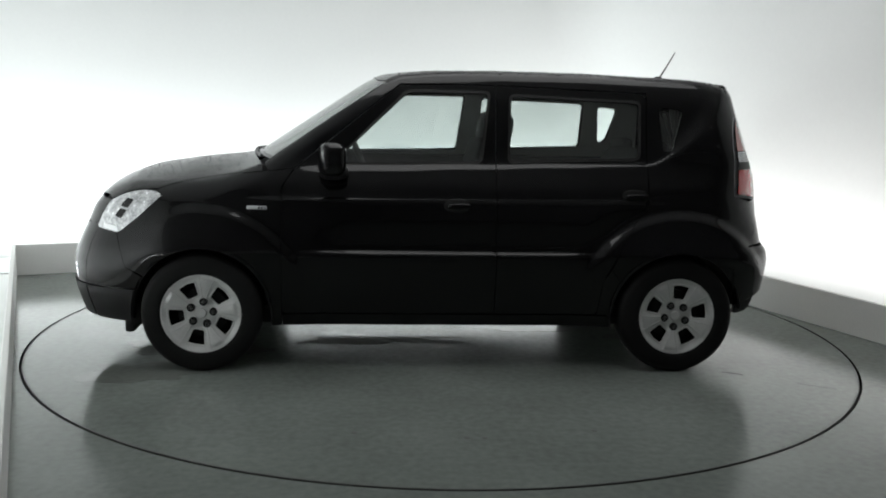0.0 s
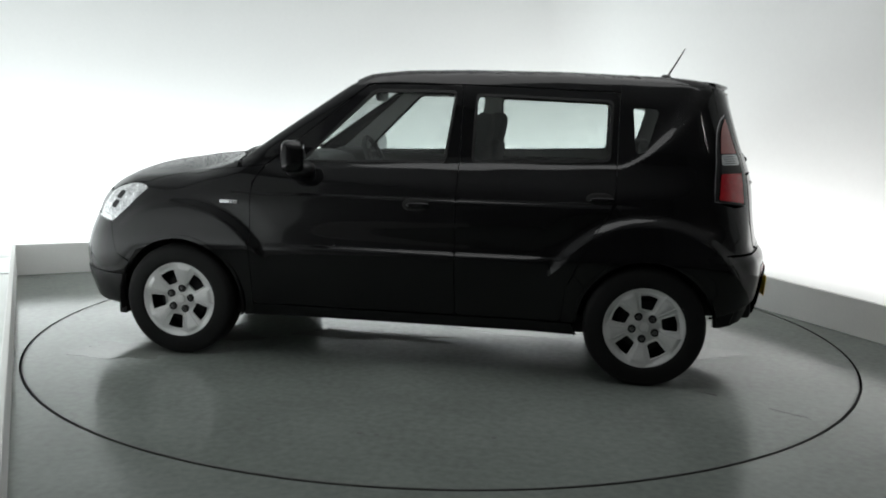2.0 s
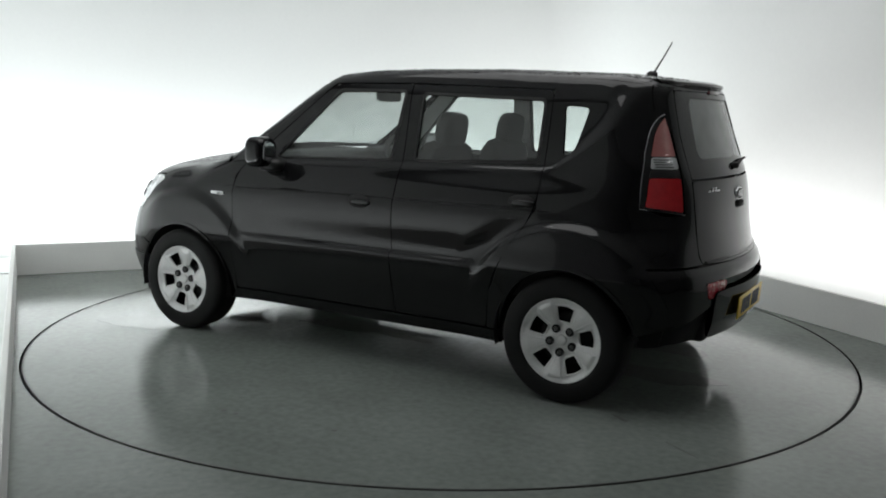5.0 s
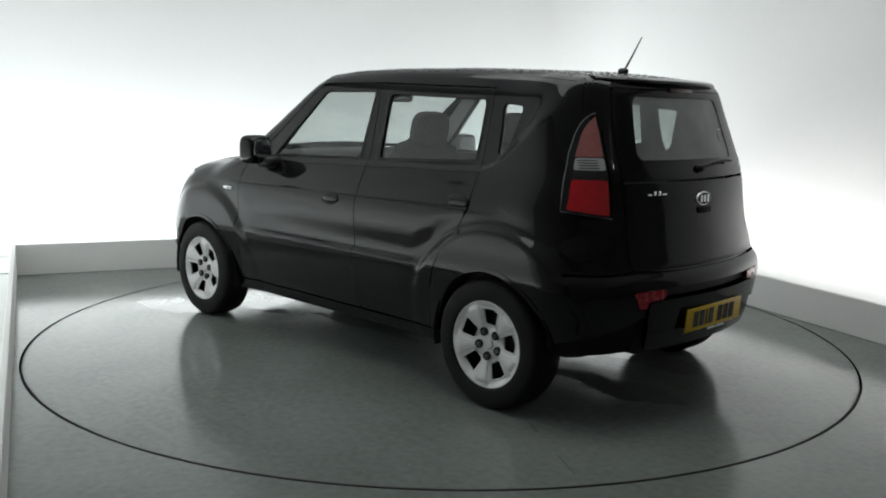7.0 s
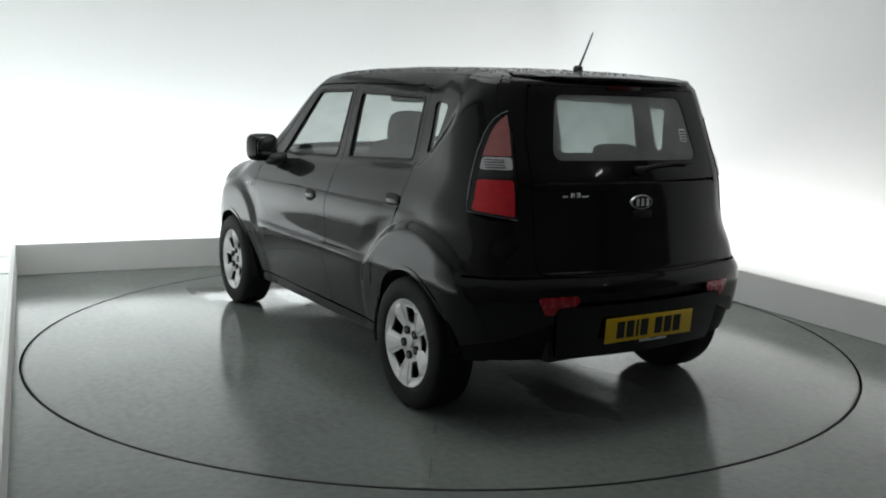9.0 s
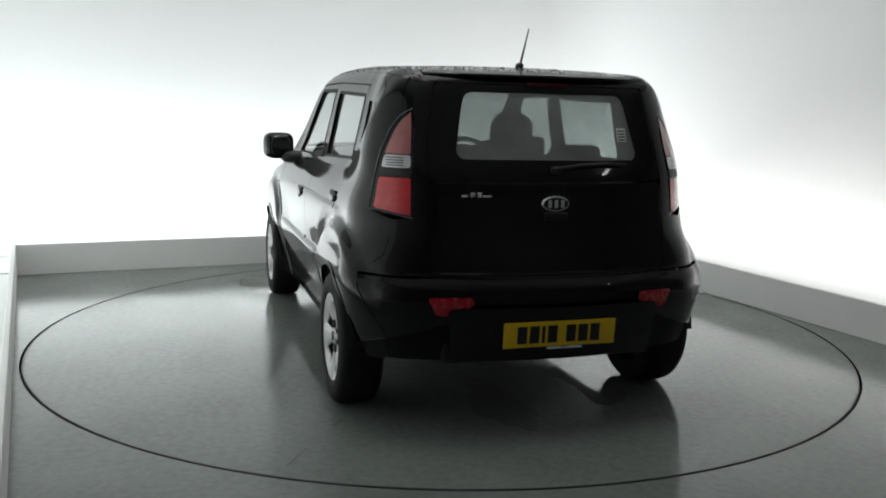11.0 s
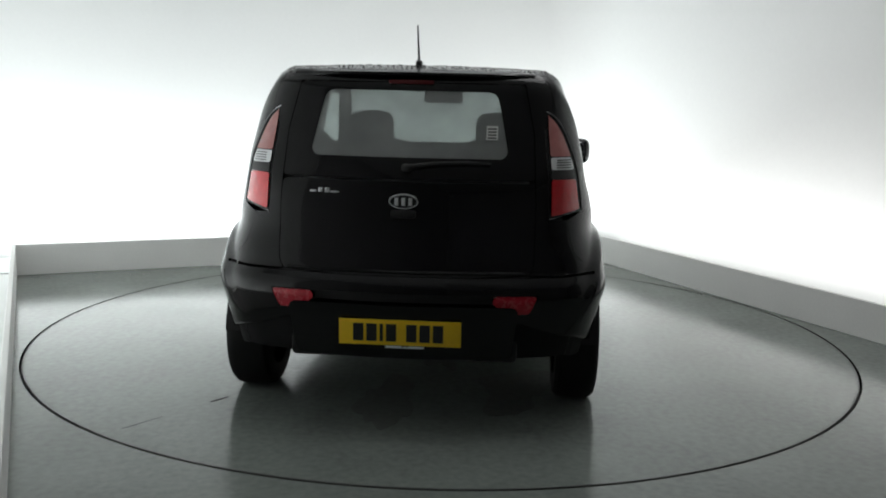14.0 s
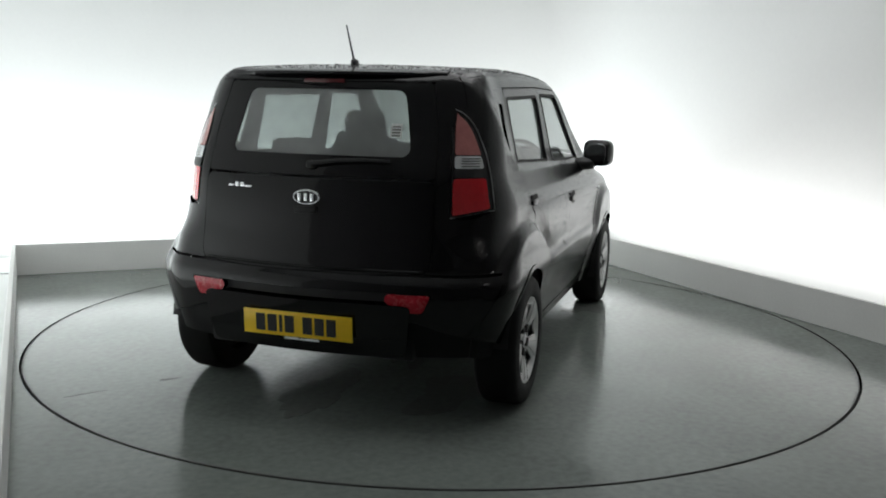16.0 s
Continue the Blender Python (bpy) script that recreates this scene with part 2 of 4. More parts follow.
def join(*bms):
    out = bms[0]
    for b in bms[1:]:
        me = bpy.data.meshes.new("tmp")
        b.to_mesh(me)
        b.free()
        out.from_mesh(me)
        bpy.data.meshes.remove(me)
    return out


def lathe(profile, steps=48, axis="y"):
    """Turn (radius, along) pairs round the axis."""
    bm = bmesh.new()
    rings = []
    for r, s in profile:
        ring = []
        for i in range(steps):
            a = 2 * math.pi * i / steps
            p = (r * math.cos(a), s, r * math.sin(a)) if axis == "y" else (r * math.cos(a), r * math.sin(a), s)
            ring.append(bm.verts.new(p))
        rings.append(ring)
    for a, b in zip(rings, rings[1:]):
        for i in range(steps):
            bm.faces.new((a[i], a[(i + 1) % steps], b[(i + 1) % steps], b[i]))
    return bm


def tube(points, r, sides=8, taper=1.0):
    bm = bmesh.new()
    rings = []
    pts = [Vector(p) for p in points]
    for i, p in enumerate(pts):
        d = (pts[min(i + 1, len(pts) - 1)] - pts[max(i - 1, 0)]).normalized()
        q = d.to_track_quat("Z", "Y")
        k = r * (1 + (taper - 1) * i / (len(pts) - 1))
        rings.append([bm.verts.new(p + q @ Vector((k * math.cos(2 * math.pi * j / sides), k * math.sin(2 * math.pi * j / sides), 0))) for j in range(sides)])
    for a, b in zip(rings, rings[1:]):
        for j in range(sides):
            bm.faces.new((a[j], a[(j + 1) % sides], b[(j + 1) % sides], b[j]))
    bm.faces.new(rings[0])
    bm.faces.new(rings[-1])
    return bm


def blob(sx, sy, sz, at=(0, 0, 0), e=2.6, turn=None, nu=24, nv=16):
    """A superellipsoid: cushions, housings."""
    bm = bmesh.new()
    bmesh.ops.create_uvsphere(bm, u_segments=nu, v_segments=nv, radius=1)
    for v in bm.verts:
        c = v.co
        k = (abs(c.x) ** e + abs(c.y) ** e + abs(c.z) ** e) ** (-1 / e)
        v.co = Vector((c.x * k * sx, c.y * k * sy, c.z * k * sz))
    bm.transform(Matrix.Translation(at) @ (turn or Matrix()))
    return bm


# ---- the studio ----


def studio():
    # fixed floor with the round opening
    ring = [(TABLE_R + 0.006) * np.array((math.cos(a), math.sin(a))) for a in np.linspace(0, 2 * math.pi, 180, endpoint=False)]
    outer = [(-4.5, -8.5), (4.5, -8.5), (4.5, V_B + GAP), (-4.5, V_B + GAP)]
    flat = sheet(outer, lambda u, v: np.stack([u, v, 0 * u], -1), (0, 0, 1), 0.5, [ring], 0.05, 0, 0.085)
    fl = link("floor", [flat], M_FLOOR)
    fl.matrix_world = bay(0, 0)
    tagged(fl, "grey-green painted studio floor with a dull sheen", "floor", kind="structure")
    pit = part("turntable_pit", lathe([(2.8, -0.05), (0.01, -0.05)], 96, "z"), M_PIT)
    tagged(pit, "dark recess beneath the turntable edge", "floor", kind="structure")
    # low wall round the bay
    t = 0.022
    segs = {"low_wall_back": ((U_L - t, V_B), (U_R + t, V_B + t)), "low_wall_left": ((U_L - 0.03, -3.4), (U_L, V_B - 0.002)), "low_wall_right": ((U_R, -3.4), (U_R + t, V_B - 0.002))}
    for name, ((a, b), (c, d)) in segs.items():
        ob = part(name, box(c - a, d - b, 0.247, ((a + c) / 2 - U_L, (b + d) / 2 - V_B, 0.1235), 0.003, 1), M_PARAPET)
        ob.matrix_world = bay(U_L, V_B, 0, 0.58 if name == "low_wall_left" else 0)
        tagged(ob, "low white painted board round the turntable bay", "low wall", kind="structure")
    # white backdrop: walls with rounded corners and a cove at the floor
    ul, ur, vb = U_L - GAP, U_R + GAP, V_B + GAP
    r = 0.5
    path = [(ul, -2.2), (ul, vb - r)]
    path += [(ul + r - r * math.cos(a), vb - r + r * math.sin(a)) for a in np.linspace(0, math.pi / 2, 10)[1:]]
    path += [(ur - r + r * math.sin(a), vb - r + r * math.cos(a)) for a in np.linspace(0, math.pi / 2, 10)]
    path += [(ur, -3.4)]
    bm = bmesh.new()
    for side in (0.0, 0.1):
        rows = []
        for i, (x, y) in enumerate(path):
            a, b = path[max(i - 1, 0)], path[min(i + 1, len(path) - 1)]
            d = Vector((b[0] - a[0], b[1] - a[1])).normalized()
            nx, ny = -d.y, d.x
            rows.append([bm.verts.new((x + nx * side, y + ny * side, z)) for z in (0, WALL_H)])
        for p, q in zip(rows, rows[1:]):
            bm.faces.new((p[0], q[0], q[1], p[1]))
    ob = part("wall_backdrop", bm, M_WHITE, sharp=1.0)
    ob.matrix_world = bay(0, 0)
    tagged(ob, "seamless white studio backdrop wall lit from below", "wall", kind="structure")
    for name, sx, sy, u, v in (("trough_floor_back", 5.9, GAP - 0.03, 0, V_B + GAP / 2 + 0.01), ("trough_floor_left", GAP - 0.03, 6.0, U_L - GAP / 2 - 0.01, -0.35), ("trough_floor_right", GAP - 0.03, 6.0, U_R + GAP / 2 + 0.01, -0.35)):
        ob = part(name, box(sx, sy, 0.02, (u, v, 0.012)), M_WHITE)
        ob.matrix_world = bay(0, 0)
        tagged(ob, "white painted floor of the lamp trough", "floor", kind="structure")
    # hall on the open side
    for name, sx, sy, u, v in (("wall_front", 9.2, 0.1, 0, -8.5), ("wall_left", 0.1, 6.3, U_L - GAP - 0.05, -5.36), ("wall_right", 0.1, 5.1, 4.5, -5.95), ("side_left", 0.1, 7.0, -4.5, 0.1), ("side_right", 0.1, 7.0, 4.5, 0.1), ("back", 9.2, 0.1, 0, 3.6)):
        ob = part(name if name.startswith("wall") else "wall_" + name, box(sx, sy, HALL_H, (u, v, HALL_H / 2)), M_DARKWALL)
        ob.matrix_world = bay(0, 0)
        tagged(ob, "plain mid-grey painted hall wall", "wall", kind="structure")
    ob = part("ceiling", box(9.4, 12.5, 0.1, (0, -2.45, HALL_H + 0.05)), M_CEIL)
    ob.matrix_world = bay(0, 0)
    tagged(ob, "plain matt grey studio ceiling", "ceiling", kind="structure")


SCUFFS = [(-1.535, 0.963, 0.114, 0.008, 145.6), (-1.896, 1.193, 0.204, 0.006, 147.7), (-1.545, 0.958, 0.091, 0.01, 147.3)]
SPOTS = [(0.523, 1.843, 0.014), (0.036, 1.911, 0.014), (-0.058, -1.388, 0.016), (-0.545, 1.834, 0.014), (-0.042, 1.914, 0.012), (-1.274, -1.389, 0.01), (-1.527, -0.331, 0.01)]


def tube_light():
    """A bare tube on a white batten, under the ceiling of the hall."""
    lamp = new("tube_light")
    tagged(lamp, "bare white tube light on a slim ceiling batten", "tube light")
    part("batten", box(0.07, 0.50, 0.05, (0, 0, 0.05), 0.006), M_PARAPET, lamp)
    t = lathe([(0.001, -0.21), (0.018, -0.21), (0.018, 0.21), (0.001, 0.21)], 16)
    part("tube", t, M_TUBE, lamp, "glowing white tube")
    for e in (-0.225, 0.225):
        part("end_cap", box(0.04, 0.03, 0.06, (0, e, 0.02), 0.004), M_PARAPET, lamp)
    lamp.matrix_world = bay(2.62, -4.85, HALL_H - 0.08)


def turntable():
    table = new("turntable")
    tagged(table, "round grey-green painted turntable set flush in the floor", "turntable")
    part("deck", lathe([(0.001, 0.0), (0.6, 0.0), (1.2, 0.0), (1.8, 0.0), (TABLE_R - 0.016, 0.0), (TABLE_R - 0.016, -0.045)], 180, "z"), M_TABLE, table)
    part("edge_ring", lathe([(TABLE_R - 0.016, 0.0005), (TABLE_R - 0.008, 0.0005), (TABLE_R - 0.006, -0.003), (TABLE_R - 0.006, -0.045)], 180, "z"), M_EDGE, table, "worn dark steel edge")
    # scuffs and dried drops left on the deck
    for x, y, ln, wd, a in SCUFFS:
        ob = part("scuff", box(ln, wd, 0.0006, (0, 0, 0.0004)), M_SCUFF, table, "short dark tyre scuff")
        ob.matrix_local = pose(x, y, 0, 0, 0, a)
    # thin wet patches that dripped from the car
    for i, (x, y, rx, ry) in enumerate(((1.66, 0.86, 0.30, 0.15), (1.45, 0.35, 0.36, 0.22), (-1.25, -0.50, 0.34, 0.22), (1.05, -0.80, 0.24, 0.13), (-1.52, 0.12, 0.28, 0.13), (0.35, 0.20, 0.5, 0.12), (-0.6, -0.1, 0.36, 0.10))):
        rim = []
        for a in np.linspace(0, 2 * math.pi, 72, endpoint=False):
            k = 1 + 0.8 * noise.noise((1.4 * math.cos(a) + 7 * i, 1.4 * math.sin(a), 0.3)) + 0.22 * noise.noise((4 * math.cos(a), 4 * math.sin(a) + 5 * i, 1.7))
            rim.append((CAR_AT[0] + x + rx * k * math.cos(a), CAR_AT[1] + y + ry * k * math.sin(a)))
        link("wet_patch", [sheet(rim, lambda u, v: np.stack([u, v, 0 * u + 0.0007], -1), (0, 0, 1), 0.06, (), 0.0008, 0)], M_WATER, table, "thin ragged film of water")
    for x, y, r in SPOTS:
        ob = part("spot", lathe([(0.001, 0.0008), (r * 0.7, 0.0007), (r, 0.0)], 10, "z"), M_SCUFF, table, "small dark dried spot")
        ob.location = (x, y, 0.0002)
    return table


# ---- the car's outer form ----
Z_T = [0.10, 0.20, 0.30, 0.45, 0.62, 0.80, 0.90, 1.00, 1.08, 1.14, 1.46, 1.52, 1.62]
W_T = [0.76, 0.797, 0.825, 0.849, 0.868, 0.862, 0.850, 0.818, 0.778, 0.754, 0.687, 0.666, 0.622]
XR_Z = [0.10, 0.30, 0.40, 0.52, 0.60, 0.66, 0.70, 0.85, 1.00, 1.10, 1.22, 1.47, 1.56, 1.65]
XR_X = [-1.80, -1.90, -1.935, -1.955, -1.965, -1.955, -1.915, -1.886, -1.870, -1.850, -1.800, -1.715, -1.69, -1.66]
XF_Z = [0.10, 0.25, 0.40, 0.55, 0.66, 0.76, 0.86, 0.95, 1.02, 1.2]
XF_X = [1.98, 2.03, 2.08, 2.085, 2.05, 2.00, 1.96, 1.91, 1.84, 1.6]
ZC_X = [-2.1, -1.75, -1.55, -1.37, -0.8, -0.3, 0.1, 0.34, 0.43, 1.08, 1.15, 1.38, 1.65, 1.9, 2.0, 2.2]
ZC_Z = [1.48, 1.550, 1.584, 1.604, 1.624, 1.626, 1.617, 1.595, 1.555, 1.125, 1.112, 1.088, 1.045, 0.965, 0.91, 0.75]


def smooth_table(xs, ys, s):
    g = np.linspace(xs[0], xs[-1], 600)
    v = np.interp(g, xs, ys)
    k = max(1, int(s / (g[1] - g[0])))
    w = np.hanning(2 * k + 3)
    w /= w.sum()
    v = np.convolve(np.pad(v, k + 1, mode="reflect", reflect_type="odd"), w, "valid")
    return lambda q: np.interp(q, g, v)


def step(a, b, q):
    t = np.clip((q - a) / (b - a), 0, 1)
    return t * t * (3 - 2 * t)


side_w = smooth_table(Z_T, W_T, 0.05)
rear_low, rear_high = smooth_table(XR_Z, XR_X, 0.03), smooth_table(XR_Z, XR_X, 0.13)


def rear_x(q):
    """Crisp at the bumper, an even curve over the tailgate and rear window."""
    k = step(0.78, 0.95, q)
    return rear_low(q) * (1 - k) + rear_high(q) * k


front_x = smooth_table(XF_Z, XF_X, 0.05)
top_z = smooth_table(ZC_X, ZC_Z, 0.06)


def rmax(a, b, r):
    """Intersection of two solids with an edge rounded by r."""
    return np.minimum(np.maximum(a, b), -r) + np.hypot(np.maximum(a + r, 0), np.maximum(b + r, 0))


AXLE, HUB_Z, ARCH_R = 1.275, 0.312, 0.352


def form(x, y, z):
    """Below zero inside the body."""
    y = np.abs(y)
    w = side_w(z)
    for cx in (AXLE, -AXLE):
        r = np.hypot(x - cx, z - HUB_Z)
        arch = step(1.0, 0.86, z) * (0.2 + 0.8 * step(0.44, 0.68, z))
        if cx > 0:
            arch = arch * 0.75 * step(1.72, 1.40, x)
        groove = (0.005 if cx > 0 else 0.014) * step(0.72, 0.585, r) * step(0.60, 0.76, z)
        w = w + (0.036 * step(0.585, 0.520, r) - groove) * arch
    # shoulder line and the moulded edge above the sill
    w = w + 0.0065 * step(0.930, 0.912, z) * step(0.78, 0.90, z) * step(1.0, 0.8, np.abs(x + 0.1) - 0.2)
    w = w - 0.013 * step(0.83, 0.67, z) * step(0.80, 0.35, x) * step(-0.98, -0.62, x)
    w = w + 0.024 * step(0.655, 0.632, z) * step(0.0, 0.26, 0.90 - np.abs(x)) * (0.45 + 0.55 * step(0.80, 0.35, x) * step(-0.98, -0.62, x)) 
    w = w + 0.036 * step(0.90, 1.22, z) * step(-0.95, -1.5, x)
    # the doors tuck under below the moulded edge
    w = w - 0.030 * step(0.60, 0.30, z) * step(0.95, 0.65, np.abs(x))
    # the glasshouse stands back behind a rounded ledge that sweeps up round the rear side glass
    inner = -rmax(1.094 - 0.027 * x - z, -1.175 - 0.68 * (z - 1.10) - x, 0.10)
    up = step(1.12, 1.36, z) * step(-1.0, -1.25, x)
    w = w - (0.012 + 0.014 * up) * step(-0.018 - 0.10 * up, 0.020, inner) * step(0.86, 0.62, x)
    side = y - w
    rear = rear_x(z) + 0.25 * y * y - x
    front = x - front_x(z) + 0.24 * y * y
    hood = step(0.9, 1.3, x)
    zc = top_z(x + 0.24 * y * y * step(-0.3, 0.3, x) * step(1.6, 1.1, x)) - (0.045 + 0.11 * hood) * y * y
    cosine = 1 - 0.16 * step(0.20, 0.36, x) * step(1.12, 1.0, x)
    top = (z - zc) * cosine
    f = rmax(side, rear, 0.20 + 0.11 * step(0.72, 0.9, z) - 0.09 * step(0.95, 1.18, z))
    f = rmax(f, front, 0.36)
    return rmax(f, top, 0.055 + 0.05 * hood)


def bisect(fn, lo, hi, n=34):
    lo, hi = np.array(lo, float), np.array(hi, float)
    for _ in range(n):
        mid = (lo + hi) / 2
        neg = fn(mid) < 0
        lo, hi = np.where(neg, mid, lo), np.where(neg, hi, mid)
    return (lo + hi) / 2


def side_y(x, z):
    x, z = np.asarray(x, float), np.asarray(z, float)
    return bisect(lambda y: form(x, y, z), 0 * x, 0 * x + 1.1)


def rear_at(y, z):
    y, z = np.asarray(y, float), np.asarray(z, float)
    return bisect(lambda x: form(x, y, z), 0 * y - 0.9, 0 * y - 2.2)


def front_at(y, z):
    y, z = np.asarray(y, float), np.asarray(z, float)
    return bisect(lambda x: form(x, y, z), 0 * y + 1.0, 0 * y + 2.3)


def top_at(x, y):
    x, y = np.asarray(x, float), np.asarray(y, float)
    return bisect(lambda z: form(x, y, z), 0 * x + 0.8, 0 * x + 1.8)


def side_surf(off=0.0):
    return lambda u, v: np.stack([u, side_y(u, v) + off, v], -1)


def rear_surf(off=0.0):
    return lambda u, v: np.stack([rear_at(u, v) - off, u, v], -1)


def front_surf(off=0.0):
    return lambda u, v: np.stack([front_at(u, v) + off, u, v], -1)


def top_surf(off=0.0):
    return lambda u, v: np.stack([u, v, top_at(u, v) + off], -1)


def corner_x(z, sign):
    """Where the body's corner faces half sideways at height z; sign -1 rear, 1 front."""
    xs = np.linspace(1.0, 2.1, 500) * sign
    ys = side_y(xs, 0 * xs + z)
    d = np.abs(np.gradient(ys, xs))
    i = int(np.argmax(d > 1.0))
    return float(xs[i])


def arc(cx, cz, r, a0, a1, n=24):
    return [(cx + r * math.cos(radians(a)), cz + r * math.sin(radians(a))) for a in np.linspace(a0, a1, n)]


SIDE_OUT, REAR_OUT, FRONT_OUT, TOP_OUT = (0, 1, 0), (-1, 0, 0), (1, 0, 0), (0, 0, 1)


def both(name, data, mat, parent, label=""):
    """A panel and its mirror image; rain still clings to the right-hand paint."""
    return link(name, [data], mat, parent, label), link(name, [flip(data)], M_WET if mat is M_PAINT else mat, parent, label)


def roof_edge(x):
    """Height at which the side panels end below the roof."""
    yy = 0.62
    return float(top_z(x + 0.24 * yy * yy * float(step(-0.3, 0.3, x) * step(1.6, 1.1, x)))) - 0.045 * yy * yy - 0.028


F_WIN = [(0.60, 1.105), (0.205, 1.490), (-0.235, 1.492), (-0.19, 1.125)]
R_WIN = [(-0.345, 1.130), (-0.352, 1.480), (-1.060, 1.458), (-1.055, 1.158)]
Q_WIN = [(-1.168, 1.436), (-1.302, 1.424), (-1.243, 1.208), (-1.192, 1.192)]
LAMP_OUT = [(0.596, 1.402), (0.622, 1.389), (0.647, 1.368), (0.668, 1.340), (0.687, 1.306), (0.704, 1.266), (0.723, 1.222), (0.738, 1.174), (0.750, 1.125), (0.759, 1.075), (0.767, 1.020), (0.774, 0.966)]
LAMP_INNER = [(0.620, 0.938), (0.610, 1.14), (0.592, 1.32)]


def car_body(car):
    # doors with their window openings
    f_door = [(0.862, 0.305), (0.862, 0.98), (0.80, 1.075), (0.245, 1.528), (-0.272, 1.532), (-0.272, 1.12), (-0.278, 0.305)]
    r_door = [(-0.278, 0.305), (-0.272, 1.12), (-0.272, 1.532), (-1.10, 1.508), (-1.10, 0.93), (-0.965, 0.72), (-0.865, 0.50), (-0.845, 0.305)]
    front_doors = both("front_door", sheet(rounded(f_door, [0.03, 0.06, 0.06, 0.05, 0.02, 0.1, 0.03]), side_surf(), SIDE_OUT, 0.016, [rounded(F_WIN, 0.03)]), M_PAINT, car)
    rear_doors = both("rear_door", sheet(rounded(r_door, [0.03, 0.1, 0.02, 0.04, 0.1, 0.1, 0.08, 0.03]), side_surf(), SIDE_OUT, 0.016, [rounded(R_WIN, 0.035)]), M_PAINT, car)
    for doors, win in ((front_doors, F_WIN), (rear_doors, R_WIN)):
        pane = sheet(rounded(win, 0.03), side_surf(-0.012), SIDE_OUT, 0.06, (), 0, -0.004)
        seal = sheet(rounded(inset(win, -0.014).tolist(), 0.035), side_surf(0.002), SIDE_OUT, 0.05, [rounded(inset(win, 0.006).tolist(), 0.028)], 0.014, 0.0)
        for i, d in enumerate(doors):
            link("window_pane", [flip(pane) if i else pane], M_WETGLASS if i else M_GLASS, d, "rain-misted door glass" if i else "clear green-tinted door glass")
            link("window_seal", [flip(seal) if i else seal], M_SEAL, d, "black rubber window surround")
    # crisp pressed line along the shoulder, door by door
    for doors, x0, x1 in ((front_doors, 0.846, -0.268), (rear_doors, -0.286, -1.04)):
        for i, d in enumerate(doors):
            k = -1 if i else 1
            run = [(x, k * (float(side_y(x, 0.926 - 0.012 * x)) - 0.0012), 0.926 - 0.012 * x) for x in np.linspace(x0, x1, 24)]
            part("shoulder_crease", tube(run, 0.0036, 8), M_WET if i else M_PAINT, d)
    # rail over the doors with the windscreen pillar
    xs = np.linspace(0.955, -1.10, 44)
    rail = [(0.80, 1.078), (0.245, 1.532), (-0.272, 1.536), (-1.10, 1.512)] + [(x, roof_edge(x)) for x in xs[::-1]]
    rail = [(0.93, 1.060)] + rail
    both("roof_rail", sheet(rail, side_surf(), SIDE_OUT, 0.02, (), 0.014, 0.0004), M_PAINT, car)
    both("sill", sheet([(0.862, 0.235), (0.862, 0.30), (-0.90, 0.30), (-0.93, 0.235)], side_surf(), SIDE_OUT, 0.04), M_PAINT, car)
    # rear quarter: from the rear door to the lamp and bumper
    zs = np.linspace(roof_edge(-1.5), 1.41, 5)
    edge_up = [(corner_x(z, -1), z) for z in zs]
    lamp = [(float(rear_at(y, z)), z) for y, z in LAMP_OUT]
    low = [(corner_x(z, -1), z) for z in (0.93, 0.85, 0.78, 0.70)]
    quarter = [(-1.10, 1.512), (-1.10, 0.93), (-0.965, 0.72), (-0.905, 0.57)] + arc(-AXLE, HUB_Z, ARCH_R, 30, 158, 26) + [(-1.645, 0.56), (-1.70, 0.66)] + low[::-1] + lamp[::-1] + edge_up[::-1]
    quarter += [(x, roof_edge(x)) for x in np.linspace(edge_up[0][0] + 0.03, -1.10, 10)]
    quarters = both("rear_quarter_panel", sheet(quarter, side_surf(), SIDE_OUT, 0.016, [rounded(Q_WIN, 0.03)], 0.014, 0.0008), M_PAINT, car)
    pane = sheet(rounded(Q_WIN, 0.03), side_surf(-0.008), SIDE_OUT, 0.06, (), 0, -0.004)
    for i, d in enumerate(quarters):
        link("quarter_pane", [flip(pane) if i else pane], M_GLASS, d, "small fixed rear side glass")
    piece = [(-0.845, 0.305), (-0.865, 0.50), (-0.905, 0.57)] + arc(-AXLE, HUB_Z, ARCH_R, 30, -1, 8) + [(-0.90, 0.305)]
    both("arch_filler", sheet(piece, side_surf(), SIDE_OUT, 0.016), M_PAINT, car)
    # front wing
    wing = [(0.862, 0.235), (0.862, 0.98), (0.80, 1.075), (0.93, 1.060)] + [(x, float(hood_edge_z(x))) for x in np.linspace(0.97, 1.50, 10)] + [(1.505, 0.930), (1.60, 0.83), (1.72, 0.745), (1.665, 0.55)] + arc(AXLE, HUB_Z, ARCH_R, 34, 180, 26) + [(0.915, 0.235)]
    wings = both("front_wing", sheet(wing, side_surf(), SIDE_OUT, 0.016, (), 0.014, 0.0014), M_PAINT, car)
    for cx, a0, a1 in ((AXLE, 33, 178), (-AXLE, 2, 145)):
        ring = arc(cx, HUB_Z, ARCH_R - 0.004, a0, a1, 40) + arc(cx, HUB_Z, ARCH_R + 0.015, a1, a0, 40)
        both("arch_lip", sheet(ring, side_surf(0.004), SIDE_OUT, 0.02, (), 0.012, 0), M_PAINT, car)
    # bonnet, windscreen, roof
    def edge_y(x):
        return float(side_y(x, roof_edge(x)))
    xs = np.linspace(0.30, -1.60, 34)
    left = [(x, edge_y(x)) for x in xs]
